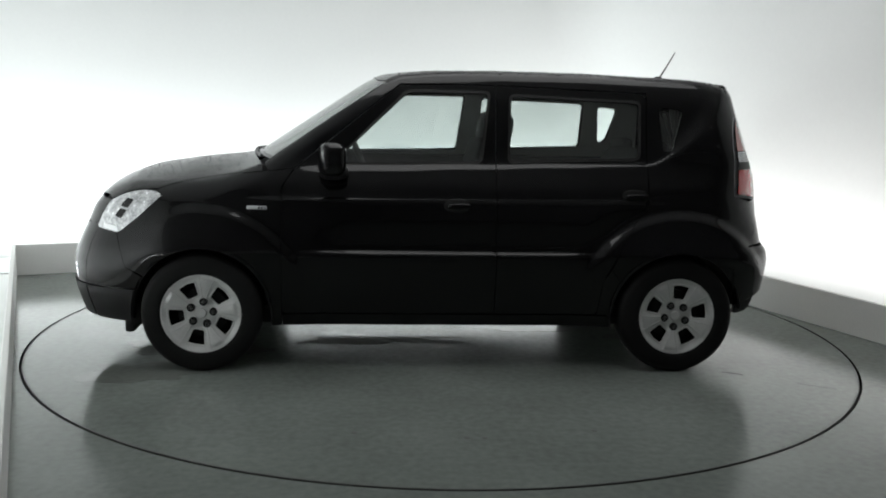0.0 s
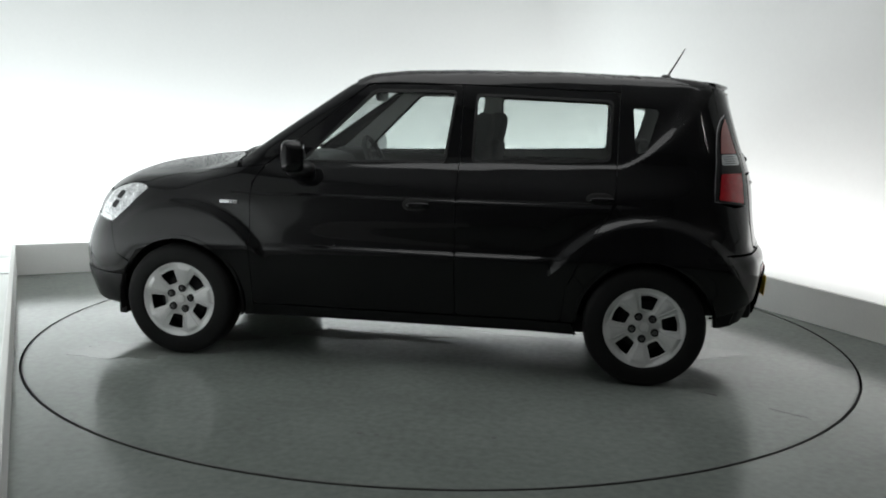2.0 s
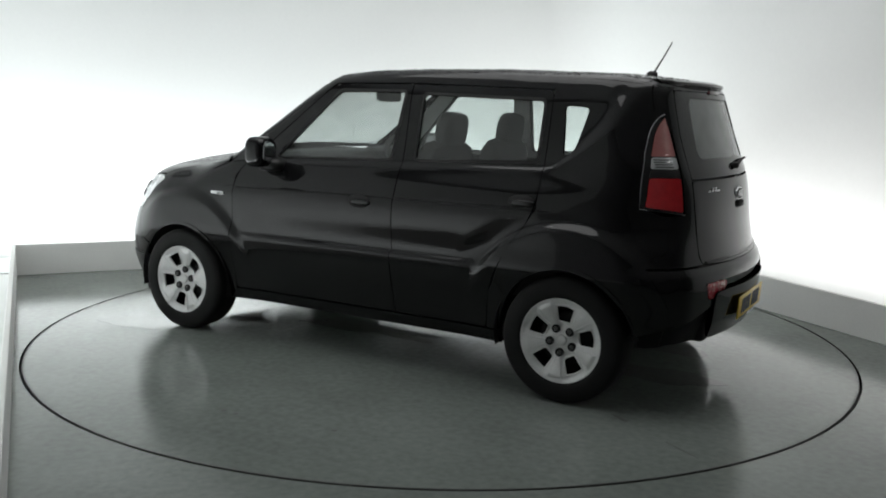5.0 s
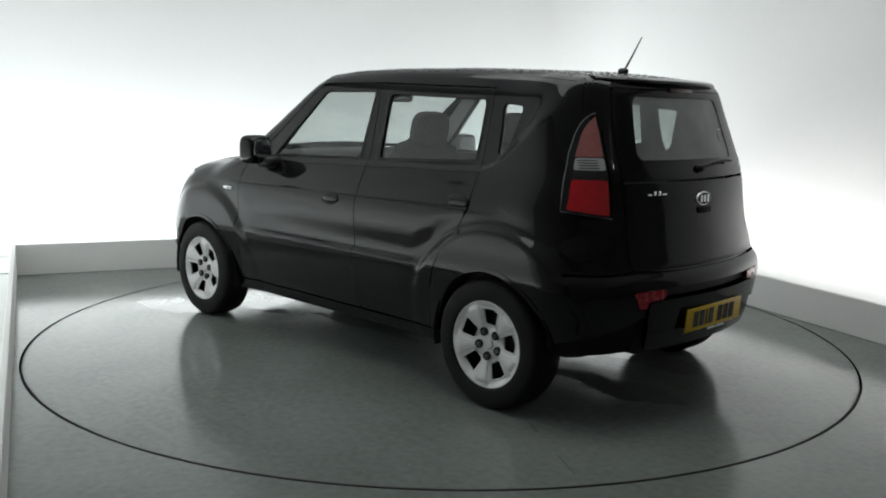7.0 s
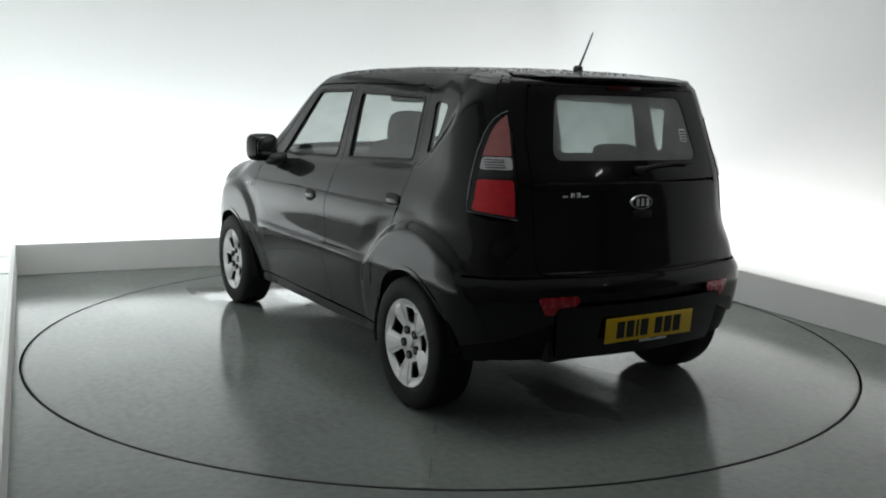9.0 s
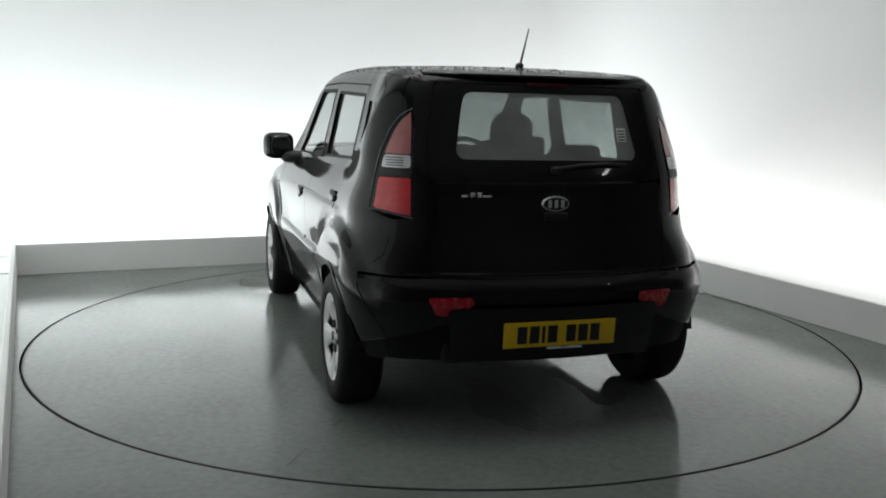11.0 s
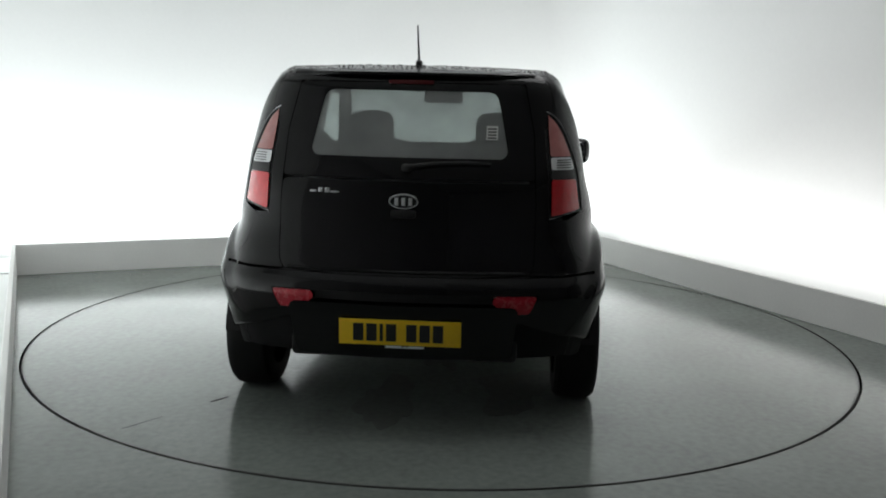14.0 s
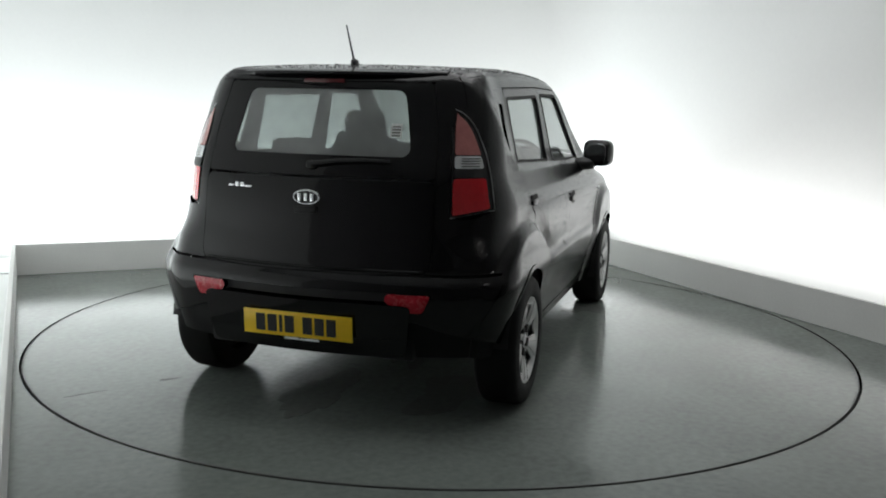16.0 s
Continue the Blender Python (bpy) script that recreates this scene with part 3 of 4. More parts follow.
    roof = left + [(-1.66, 0.45), (-1.675, 0.25), (-1.68, 0.0), (-1.675, -0.25), (-1.66, -0.45)] + [(x, -y) for x, y in left[::-1]] + [(0.345, -0.45), (0.36, -0.2), (0.365, 0.0), (0.36, 0.2), (0.345, 0.45)]
    link("roof", [sheet(roof, top_surf(), TOP_OUT, 0.035, (), 0.014, 0.0004)], M_WET, car)
    xs = np.linspace(0.30, 0.93, 16)
    left = [(x, edge_y(x)) for x in xs]
    screen = left + [(1.0, 0.5), (1.045, 0.25), (1.06, 0.0), (1.045, -0.25), (1.0, -0.5)] + [(x, -y) for x, y in left[::-1]] + [(0.345, -0.45), (0.36, -0.2), (0.365, 0.0), (0.36, 0.2), (0.345, 0.45)]
    scr = inset(screen, 0.022).tolist()
    link("windscreen_frame", [sheet(screen, top_surf(), TOP_OUT, 0.05, [rounded(scr, 0.0)], 0.014, 0.0004)], M_PAINT, car)
    link("windscreen", [sheet(scr, top_surf(-0.004), TOP_OUT, 0.08, (), 0, -0.004)], M_SCREEN, car, "clear laminated windscreen with rain mist and a pale haze")
    left = [(x, float(side_y(x, hood_edge_z(x)))) for x in np.linspace(0.96, 1.50, 14)]
    nose = [(x, float(side_y(x, z + 0.003))) for x, z in ((1.56, 0.948), (1.63, 0.940), (1.70, 0.918), (1.76, 0.886))] + [(1.855, 0.50), (1.885, 0.3), (1.895, 0.0)]
    hood = left + nose + [(x, -y) for x, y in nose[-2::-1]] + [(x, -y) for x, y in left[::-1]] + [(1.02, -0.5), (1.065, -0.25), (1.08, 0.0), (1.065, 0.25), (1.02, 0.5)]
    link("bonnet", [sheet(hood, top_surf(), TOP_OUT, 0.03)], M_WET, car)
    # headlamps
    lampf = [(1.470, 0.927), (1.51, 0.946), (1.56, 0.950), (1.63, 0.942), (1.70, 0.920), (1.77, 0.884)] + [(corner_x(z, 1) + 0.012, z) for z in (0.845, 0.80, 0.742)] + [(1.705, 0.724), (1.590, 0.815)]
    for lamp_ob in both("headlamp", sheet(rounded(lampf, 0.02), side_surf(0.002), SIDE_OUT, 0.025), M_HEAD, car, "clear headlamp with silver reflector"):
        sy = 1 if lamp_ob.name == "headlamp" else -1
        for poly in ([(1.625, 0.90), (1.665, 0.905), (1.70, 0.862), (1.655, 0.855)], [(1.66, 0.845), (1.70, 0.85), (1.73, 0.81), (1.69, 0.80)]):
            d = sheet(rounded(poly, 0.008), side_surf(0.004), SIDE_OUT, 0.02, (), 0.003, 0)
            link("projector", [d if sy > 0 else flip(d)], M_SEAL, lamp_ob, "dark lamp projector")
        d = sheet(rounded([(1.705, 0.732), (1.79, 0.744), (1.80, 0.768), (1.715, 0.760)], 0.008), side_surf(0.005), SIDE_OUT, 0.02, (), 0.004, 0)
        link("front_indicator", [d if sy > 0 else flip(d)], M_CHROME, lamp_ob, "ribbed chrome indicator strip")
    # front bumper, side pieces and face
    cz = [0.756, 0.66, 0.58, 0.5, 0.4, 0.3, 0.25]
    fb = [(1.72, 0.74), (1.665, 0.55)] + arc(AXLE, HUB_Z, ARCH_R, 32, 0, 8) + [(1.64, 0.25)] + [(corner_x(z, 1), z) for z in cz[::-1]]
    ys = [float(side_y(corner_x(z, 1), z)) for z in cz]
    face = [(y, z) for y, z in zip(ys, cz)] + [(-y, z) for y, z in zip(ys[::-1], cz[::-1])]
    up, dn = clip_z(fb, 0.435, 2), clip_z(fb, 0, 0.43)
    a, b = sheet(up, side_surf(), SIDE_OUT, 0.025, (), 0.014, 0.0006), sheet(dn, side_surf(0.006), SIDE_OUT, 0.025, (), 0.014, 0.0006)
    bumper = link("front_bumper", [a, flip(a), sheet(clip_z(face, 0.435, 2), front_surf(), FRONT_OUT, 0.04, (), 0.014, 0.0006)], M_PAINT, car)
    link("bumper_skirt", [b, flip(b), sheet(clip_z(face, 0, 0.43), front_surf(0.006), FRONT_OUT, 0.04, (), 0.014, 0.0006)], M_PLASTIC, bumper, "dull black lower bumper")
    for s in (1, -1):
        part("wheel_deflector", box(0.05, 0.26, 0.07, (1.665, s * 0.66, 0.225), 0.012), M_SEAL, bumper)
    lip = [(y, float(top_at(x, y)) - 0.004) for x, y in nose]
    lip = lip[3:] + [(-y, z) for y, z in lip[-2:2:-1]]
    low = [(float(side_y(corner_x(z, 1), z)), z) for z in (0.762, 0.80, 0.845)]
    link("nose_backing", [sheet([(0.66, 0.50), (0.66, 0.80), (0.58, 0.88), (-0.58, 0.88), (-0.66, 0.80), (-0.66, 0.50)], front_surf(-0.012), FRONT_OUT, 0.05, (), 0)], M_PAINT, car)
    link("nose_panel", [sheet(low + lip + [(-y, z) for y, z in low[::-1]], front_surf(), FRONT_OUT, 0.04, (), 0.014, 0.0006)], M_PAINT, car)
    back = sheet([(1.47, 0.72), (1.47, 0.965), (1.60, 0.965), (1.80, 0.90), (1.86, 0.80), (1.86, 0.72)], side_surf(-0.012), SIDE_OUT, 0.03, (), 0)
    both("lamp_backing", back, M_SEAL, car)
    # rear: lamps, tailgate, rear frame, bumper
    lamp_poly = LAMP_OUT + LAMP_INNER
    cuts = (("upper_lens", 1.208, 1.5, M_PINK), ("reversing_lens", 1.150, 1.204, M_CLEAR), ("lamp_band", 1.112, 1.148, M_STEEL), ("lower_lens", 0.8, 1.108, M_RED))
    for s in (1, -1):
        base = sheet(lamp_poly, rear_surf(-0.006), REAR_OUT, 0.02, (), 0.03, 0.001)
        lamp = link("tail_lamp", [base if s > 0 else flip(base)], M_PLASTIC, car, "tall tail lamp in a black housing")
        for name, z0, z1, mat in cuts:
            p = clip_z(inset(lamp_poly, 0.015).tolist(), z0, z1)
            lens = sheet(rounded(p, 0.012), rear_surf(0.004), REAR_OUT, 0.018, (), 0.012, 0.0)
            ob = link(name, [lens if s > 0 else flip(lens)], mat, lamp)
            if name == "reversing_lens":
                yc = sum(q[0] for q in p) / len(p)
                for z in (1.160, 1.171, 1.182, 1.193):
                    run = [(float(rear_at(yc + d, z)) - 0.0045, s * (yc + d), z) for d in (-0.034, -0.017, 0.0, 0.017, 0.030)]
                    part("lens_rib", tube(run, 0.0022, 6), M_STEEL, ob)
        run = [(float(rear_at(y, z)) - 0.001, s * y, z) for y, z in LAMP_OUT + LAMP_INNER[:1]]
        part("lamp_rim", tube(run, 0.0026, 6), M_RIM, lamp, "thin bright lamp rim")
    tg = [(0.50, 1.515), (0.545, 1.30), (0.56, 1.0), (0.56, 0.74), (0.54, 0.700), (0.30, 0.690), (-0.30, 0.690), (-0.54, 0.700), (-0.56, 0.74), (-0.56, 1.0), (-0.545, 1.30), (-0.50, 1.515)]
    upper = clip_z(tg, 1.10, 2)
    lower = clip_z(tg, 0, 1.094)
    win = [(0.375, 1.478), (0.395, 1.40), (0.43, 1.22), (0.41, 1.195), (-0.41, 1.195), (-0.43, 1.22), (-0.395, 1.40), (-0.375, 1.478)]
    tailgate = link("tailgate", [sheet(rounded(lower, 0.03), rear_surf(0.002), REAR_OUT, 0.03)], M_PAINT, car, "black tailgate with chrome badges")
    run = [(float(rear_at(y, 0.708)) - 0.003, y, 0.708) for y in np.linspace(-0.515, 0.515, 25)]
    part("tailgate_lip", tube(run, 0.006, 8), M_PAINT, tailgate, "pressed black edge of the tailgate")
    link("rear_window_frame", [sheet(rounded(upper, 0.02), rear_surf(0.001), REAR_OUT, 0.03, [rounded(win, 0.062)], 0.008)], M_PAINT, tailgate, "black-edged rear window border")
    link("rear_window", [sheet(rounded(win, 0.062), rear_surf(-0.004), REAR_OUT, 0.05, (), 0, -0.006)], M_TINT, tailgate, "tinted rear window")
    st = [(-0.335, 1.335), (-0.385, 1.335), (-0.385, 1.275), (-0.335, 1.275)]
    sticker = link("window_sticker", [sheet(st, rear_surf(0.0), REAR_OUT, 0.03, (), 0, 0)], M_PARAPET, tailgate, "small pale window sticker")
    for k in range(4):
        z = 1.325 - 0.013 * k
        link("sticker_bar", [sheet([(-0.341, z), (-0.379, z), (-0.379, z - 0.006), (-0.341, z - 0.006)], rear_surf(0.001), REAR_OUT, 0.03, (), 0, 0)], M_SCUFF, sticker)
    zs = np.linspace(roof_edge(-1.5), 1.41, 5)
    up = [(float(side_y(corner_x(z, -1), z)), z) for z in zs]
    lowy = [(float(side_y(corner_x(z, -1), z)), z) for z in (0.93, 0.85, 0.78, 0.70)]
    half = [(0.0, 1.515), (0.50, 1.517), (0.545, 1.30), (0.56, 1.0), (0.56, 0.74), (0.54, 0.70)] + lowy[::-1] + LAMP_INNER + up[::-1] + [(0.0, 1.567)]
    fr = sheet(half, rear_surf(), REAR_OUT, 0.025, (), 0.02, 0.0008)
    link("tailgate_seal", [sheet(inset(tg, -0.03).tolist(), rear_surf(-0.018), REAR_OUT, 0.04, [inset(tg, 0.03).tolist()], 0)], M_SEAL, tailgate, "black rubber tailgate seal")
    link("rear_frame", [fr, flip(fr)], M_PAINT, car)
    spoiler(car)
    rear_bumper(car)
    # dark inner shell, floor pan and wheel housings
    shell = sheet([(1.66, 0.75), (1.45, 0.88), (0.95, 1.02), (0.8, 1.05), (-1.55, 1.08), (-1.62, 1.0), (-1.62, 0.60)] + arc(-AXLE, HUB_Z, ARCH_R + 0.01, 140, 2, 20) + arc(AXLE, HUB_Z, ARCH_R + 0.01, 178, 40, 20) , side_surf(-0.03), SIDE_OUT, 0.06, (), 0)
    link("inner_shell", [shell, flip(shell)], M_SEAL, car)
    part("floor_pan", join(box(2.0, 1.56, 0.10, (0, 0, 0.29), 0.02), box(0.75, 1.0, 0.12, (1.4, 0, 0.34), 0.02), box(0.62, 1.0, 0.10, (-1.55, 0, 0.36), 0.02)), M_SEAL, car)
    for sx in (1, -1):
        for sy in (1, -1):
            bm = bmesh.new()
            rows = []
            for a in np.linspace(-12, 192 if sx > 0 else 174, 22):
                c, s = math.cos(radians(a)), math.sin(radians(a))
                rows.append([bm.verts.new((sx * AXLE + (ARCH_R + 0.012) * c, sy * y, HUB_Z + (ARCH_R + 0.012) * s)) for y in (0.50, 0.865)])
            for p, q in zip(rows, rows[1:]):
                bm.faces.new((p[0], p[1], q[1], q[0]))
            bm.faces.new([r[0] for r in rows])
            part("wheel_housing", bm, M_SEAL, car)


def hood_edge_z(x):
    return np.interp(x, [0.93, 1.2, 1.42, 1.50, 1.6], [1.060, 1.030, 0.985, 0.955, 0.93])


def clip_z(poly, z0, z1):
    """The part of a polygon between two heights."""
    for lim, keep in ((z0, 1), (z1, -1)):
        out = []
        for i in range(len(poly)):
            a, b = poly[i - 1], poly[i]
            ia, ib = keep * (a[1] - lim) >= 0, keep * (b[1] - lim) >= 0
            if ia != ib:
                t = (lim - a[1]) / (b[1] - a[1])
                out.append((a[0] + t * (b[0] - a[0]), lim))
            if ib:
                out.append(tuple(b))
        poly = out
    return poly


def spoiler(car):
    bm = bmesh.new()
    rows = []
    for y in np.linspace(-0.54, 0.54, 31):
        x0 = float(rear_at(y, 1.54))
        zt = float(top_at(x0 + 0.10, y))
        k = 1 - (abs(y) / 0.545) ** 2.6
        bow = 0.035 * k
        pts = [(x0 + 0.07, zt - 0.008), (x0 + 0.025, zt - 0.007), (x0 + 0.012 - 0.024 * k - bow * 0.3, zt - 0.020), (x0 + 0.012 - 0.026 * k - bow * 0.3, zt - 0.032), (x0 + 0.01, zt - 0.046)]
        rows.append([bm.verts.new((px, y, pz)) for px, pz in pts])
    for p, q in zip(rows, rows[1:]):
        for i in range(4):
            bm.faces.new((p[i], p[i + 1], q[i + 1], q[i]))
    sp = part("roof_spoiler", bm, M_PAINT, car, "", 1.0)
    part("high_brake_light", box(0.012, 0.20, 0.018, (float(rear_at(0, 1.52)) - 0.006, 0, 1.516), 0.004), M_DIMRED, sp, "dark red high brake light")


def rear_bumper(car):
    zs = [0.69, 0.64, 0.58, 0.50, 0.42, 0.37, 0.325]
    cx = [corner_x(z, -1) for z in zs]
    cy = [float(side_y(x, z)) for x, z in zip(cx, zs)]
    side = [(-1.70, 0.66), (-1.645, 0.56)] + [(-AXLE - ARCH_R * math.cos(radians(a)), HUB_Z + ARCH_R * math.sin(radians(a))) for a in np.linspace(38, 0, 8)] + [(-1.66, 0.308), (-1.715, 0.315)] + [(x, z) for x, z in zip(cx[::-1], zs[::-1])]
    upper_y = [(y, z) for y, z in zip(cy, zs)]
    face = upper_y + [(0.52, 0.322), (-0.52, 0.322)] + [(-y, z) for y, z in upper_y[::-1]]
    slot = [(0.585, 0.618), (0.40, 0.622), (-0.40, 0.622), (-0.585, 0.618), (-0.545, 0.535), (-0.44, 0.54), (-0.385, 0.578), (0.385, 0.578), (0.44, 0.54), (0.545, 0.535)]
    # the painted part reaches lower round the corners and towards the wheels than beside the plate
    cut, tilt = zs[4], 0.30

    def side_cut(z0, z1):
        lean = [(x, z + tilt * (x - cx[4])) for x, z in side]
        return [(x, z - tilt * (x - cx[4])) for x, z in clip_z(lean, z0, z1)]
    hem = [(0.64, 0.452), (0.52, 0.494), (-0.52, 0.494), (-0.64, 0.452)]
    a = sheet(side_cut(cut, 3), side_surf(0.0005), SIDE_OUT, 0.02, (), 0.03, 0.0004)
    b = sheet(upper_y[:5] + hem + [(-y, z) for y, z in upper_y[4::-1]], rear_surf(0.0005), REAR_OUT, 0.02, [rounded(slot, 0.01)], 0.03, 0.0004)
    bump = link("rear_bumper", [a, flip(a), b], M_PAINT, car)
    skirt = [(cy[4], cut + 0.008)] + upper_y[5:] + [(0.52, 0.322), (-0.52, 0.322)] + [(-y, z) for y, z in upper_y[:4:-1]] + [(-cy[4], cut + 0.008)] + [(y, z + 0.01) for y, z in hem[::-1]]
    a = sheet(side_cut(-1, cut + 0.01), side_surf(-0.028), SIDE_OUT, 0.03)
    b = sheet(skirt, rear_surf(-0.028), REAR_OUT, 0.03)
    link("bumper_skirt", [a, flip(a), b], M_SKIRT, bump, "dull black set-in lower bumper")
    # rolled lower edge of the painted part, from the wheel arch round the corner
    for s in (1, -1):
        xs = np.linspace(-1.60, cx[4] + 0.005, 9)
        run = [(x, s * (float(side_y(x, z)) - 0.006), z + 0.001) for x, z in ((x, cut - tilt * (x - cx[4])) for x in xs)]
        ys = np.linspace(cy[4] - 0.01, 0.52, 9)
        run += [(float(rear_at(y, z)) + 0.006, s * y, z + 0.001) for y, z in zip(ys, np.interp(ys, [0.52, 0.64, cy[4]], [0.494, 0.452, cut]))]
        part("bumper_edge", tube(run, 0.0065, 8), M_PAINT, bump, "rolled painted bumper edge")
    link("bumper_slot", [sheet(inset(slot, -0.01), rear_surf(-0.022), REAR_OUT, 0.04, (), 0)], M_SEAL, bump, "dark recess across the bumper")
    for s in (1, -1):
        fog = [(0.580, 0.616), (0.395, 0.618), (0.385, 0.590), (0.44, 0.540), (0.545, 0.537)]
        d = sheet(rounded(fog, 0.018), rear_surf(0.003), REAR_OUT, 0.02, (), 0.025, 0)
        link("rear_reflector", [d if s > 0 else flip(d)], M_FOG, bump, "deep red rear reflector")
    # lower lip with the number plate
    lip = [(0.50, 0.565), (0.37, 0.572), (-0.37, 0.572), (-0.50, 0.565), (-0.47, 0.33), (0.47, 0.33)]
    link("bumper_lip", [sheet(rounded(lip, 0.03), rear_surf(0.013), REAR_OUT, 0.03, (), 0.03, 0)], M_PAINT, bump, "black lower bumper lip round the plate")
    plate = part("number_plate", box(0.006, 0.524, 0.113, (0, 0, 0), 0.002), M_YELLOW, bump, "yellow number plate with black bars")
    plate.location = (float(rear_at(0, 0.455)) - 0.021, 0.004, 0.455)
    plate.rotation_euler = (0, radians(-4), 0)
    y = 0.20
    for wd in (0.044, 0.044, 0.014, 0.044, -0.03, 0.044, 0.044, 0.044):
        if wd < 0:
            y += wd
            continue
        part("plate_bar", box(0.002, wd, 0.077, (-0.0045, y - wd / 2, 0)), M_BARS, plate)
        y -= wd + 0.013
    part("plate_footer", box(0.002, 0.17, 0.010, (-0.006, -0.02, -0.062)), M_CHROME, plate)


def wheel_at(car, x, sy, turn):
    w = new("wheel")
    w.parent = car
    w.location = (x, sy * 0.79, HUB_Z)
    w.rotation_euler = (0, 0, 0 if sy > 0 else math.pi)
    tagged(w, "black tyre on a silver five-spoke wheel cover")
    part("tyre", lathe([(0.205, -0.10), (0.23, -0.105), (0.29, -0.100), (0.308, -0.085), (0.314, -0.06), (0.314, 0.055), (0.308, 0.080), (0.296, 0.093), (0.28, 0.098), (0.245, 0.101), (0.226, 0.100), (0.214, 0.096), (0.205, 0.088)], 64), M_TYRE, w)
    holes = []
    for k in range(5):
        a = radians(turn + 72 * k)
        loc = [(0.088, -0.032), (0.167, -0.049), (0.175, 0.0), (0.167, 0.049), (0.088, 0.032)]
        holes.append(rounded([(r * math.cos(a) - q * math.sin(a), r * math.sin(a) + q * math.cos(a)) for r, q in loc], 0.012))

    def dish(u, v):
        r = np.hypot(u, v)
        ang = np.arctan2(v, u) - radians(turn)
        spoke = np.cos(ang * 5)
        yy = 0.086 - 0.022 * step(0.205, 0.07, r) + 0.006 * step(0.19, 0.205, r) - 0.012 * spoke * step(0.05, 0.1, r) * step(0.205, 0.17, r)
        return np.stack([u, yy, v], -1)
    rim = [(0.210 * math.cos(a), 0.210 * math.sin(a)) for a in np.linspace(0, 2 * math.pi, 60, endpoint=False)]
    cover = link("wheel_cover", [sheet(rim, dish, SIDE_OUT, 0.012, holes, 0.02, 0.0)], M_SILVER, w, "silver plastic wheel cover with five openings")
    for k, hole in enumerate(holes):
        loop = [dish(np.array(u), np.array(v)) + np.array((0, 0.0005, 0)) for u, v in list(hole) + list(hole)[:2]]
        part("opening_rim", tube([tuple(q) for q in loop], 0.0055, 6), M_SILVER, cover)
        # each spoke has a raised wedge that widens outwards from its nut
        a = radians(turn + 36 + 72 * k)
        for d in (-1, 1):
            line = [dish(np.array(q * math.cos(a) - d * w * math.sin(a)), np.array(q * math.sin(a) + d * w * math.cos(a))) for q, w in ((0.080, 0.010), (0.11, 0.016), (0.14, 0.024), (0.175, 0.034), (0.196, 0.040))]
            part("spoke_ridge", tube([tuple(q) for q in line], 0.0045, 6, 0.6), M_SILVER, cover)
    part("brake_drum", lathe([(0.001, 0.03), (0.12, 0.03), (0.135, 0.02), (0.135, -0.03), (0.205, -0.04), (0.205, 0.075)], 32), M_SEAL, w)
    for k in range(5):
        a = radians(turn + 36 + 72 * k)
        at = Matrix.Translation((0.062 * math.cos(a), 0.072, 0.062 * math.sin(a)))
        well = lathe([(0.0105, 0.002), (0.0210, 0.003), (0.0215, -0.010)], 16)
        well.transform(at)
        part("nut_well", well, M_SEAL, cover)
        nut = lathe([(0.001, 0.006), (0.008, 0.006), (0.0105, 0.003), (0.0105, -0.010)], 6)
        nut.transform(at)
        part("wheel_nut", nut, M_NUT, cover, "worn steel wheel nut")
    part("hub_cap", lathe([(0.001, 0.076), (0.022, 0.074), (0.027, 0.068), (0.028, 0.06)], 24), M_SILVER, cover)
    return w


def seat(car, x, y, wide=0.50):
    s = new("front_seat")
    s.parent = car
    s.location = (x, y, 0)
    tagged(s, "dark grey cloth seat with headrest")
    part("seat_cushion", blob(0.26, wide / 2, 0.09, (0.05, 0, 0.58), 3), M_CLOTH, s)
    part("backrest", blob(0.08, wide / 2, 0.36, (-0.27, 0, 0.87), 5, Matrix.Rotation(radians(-14), 4, "Y")), M_CLOTH, s)
    part("headrest", blob(0.055, 0.128, 0.105, (-0.37, 0, 1.280), 3.4, Matrix.Rotation(radians(-10), 4, "Y")), M_CLOTH, s)
    for q in (0.05, -0.05):
        part("headrest_post", tube([(-0.345, q, 1.16), (-0.37, q, 1.26)], 0.007), M_STEEL, s)


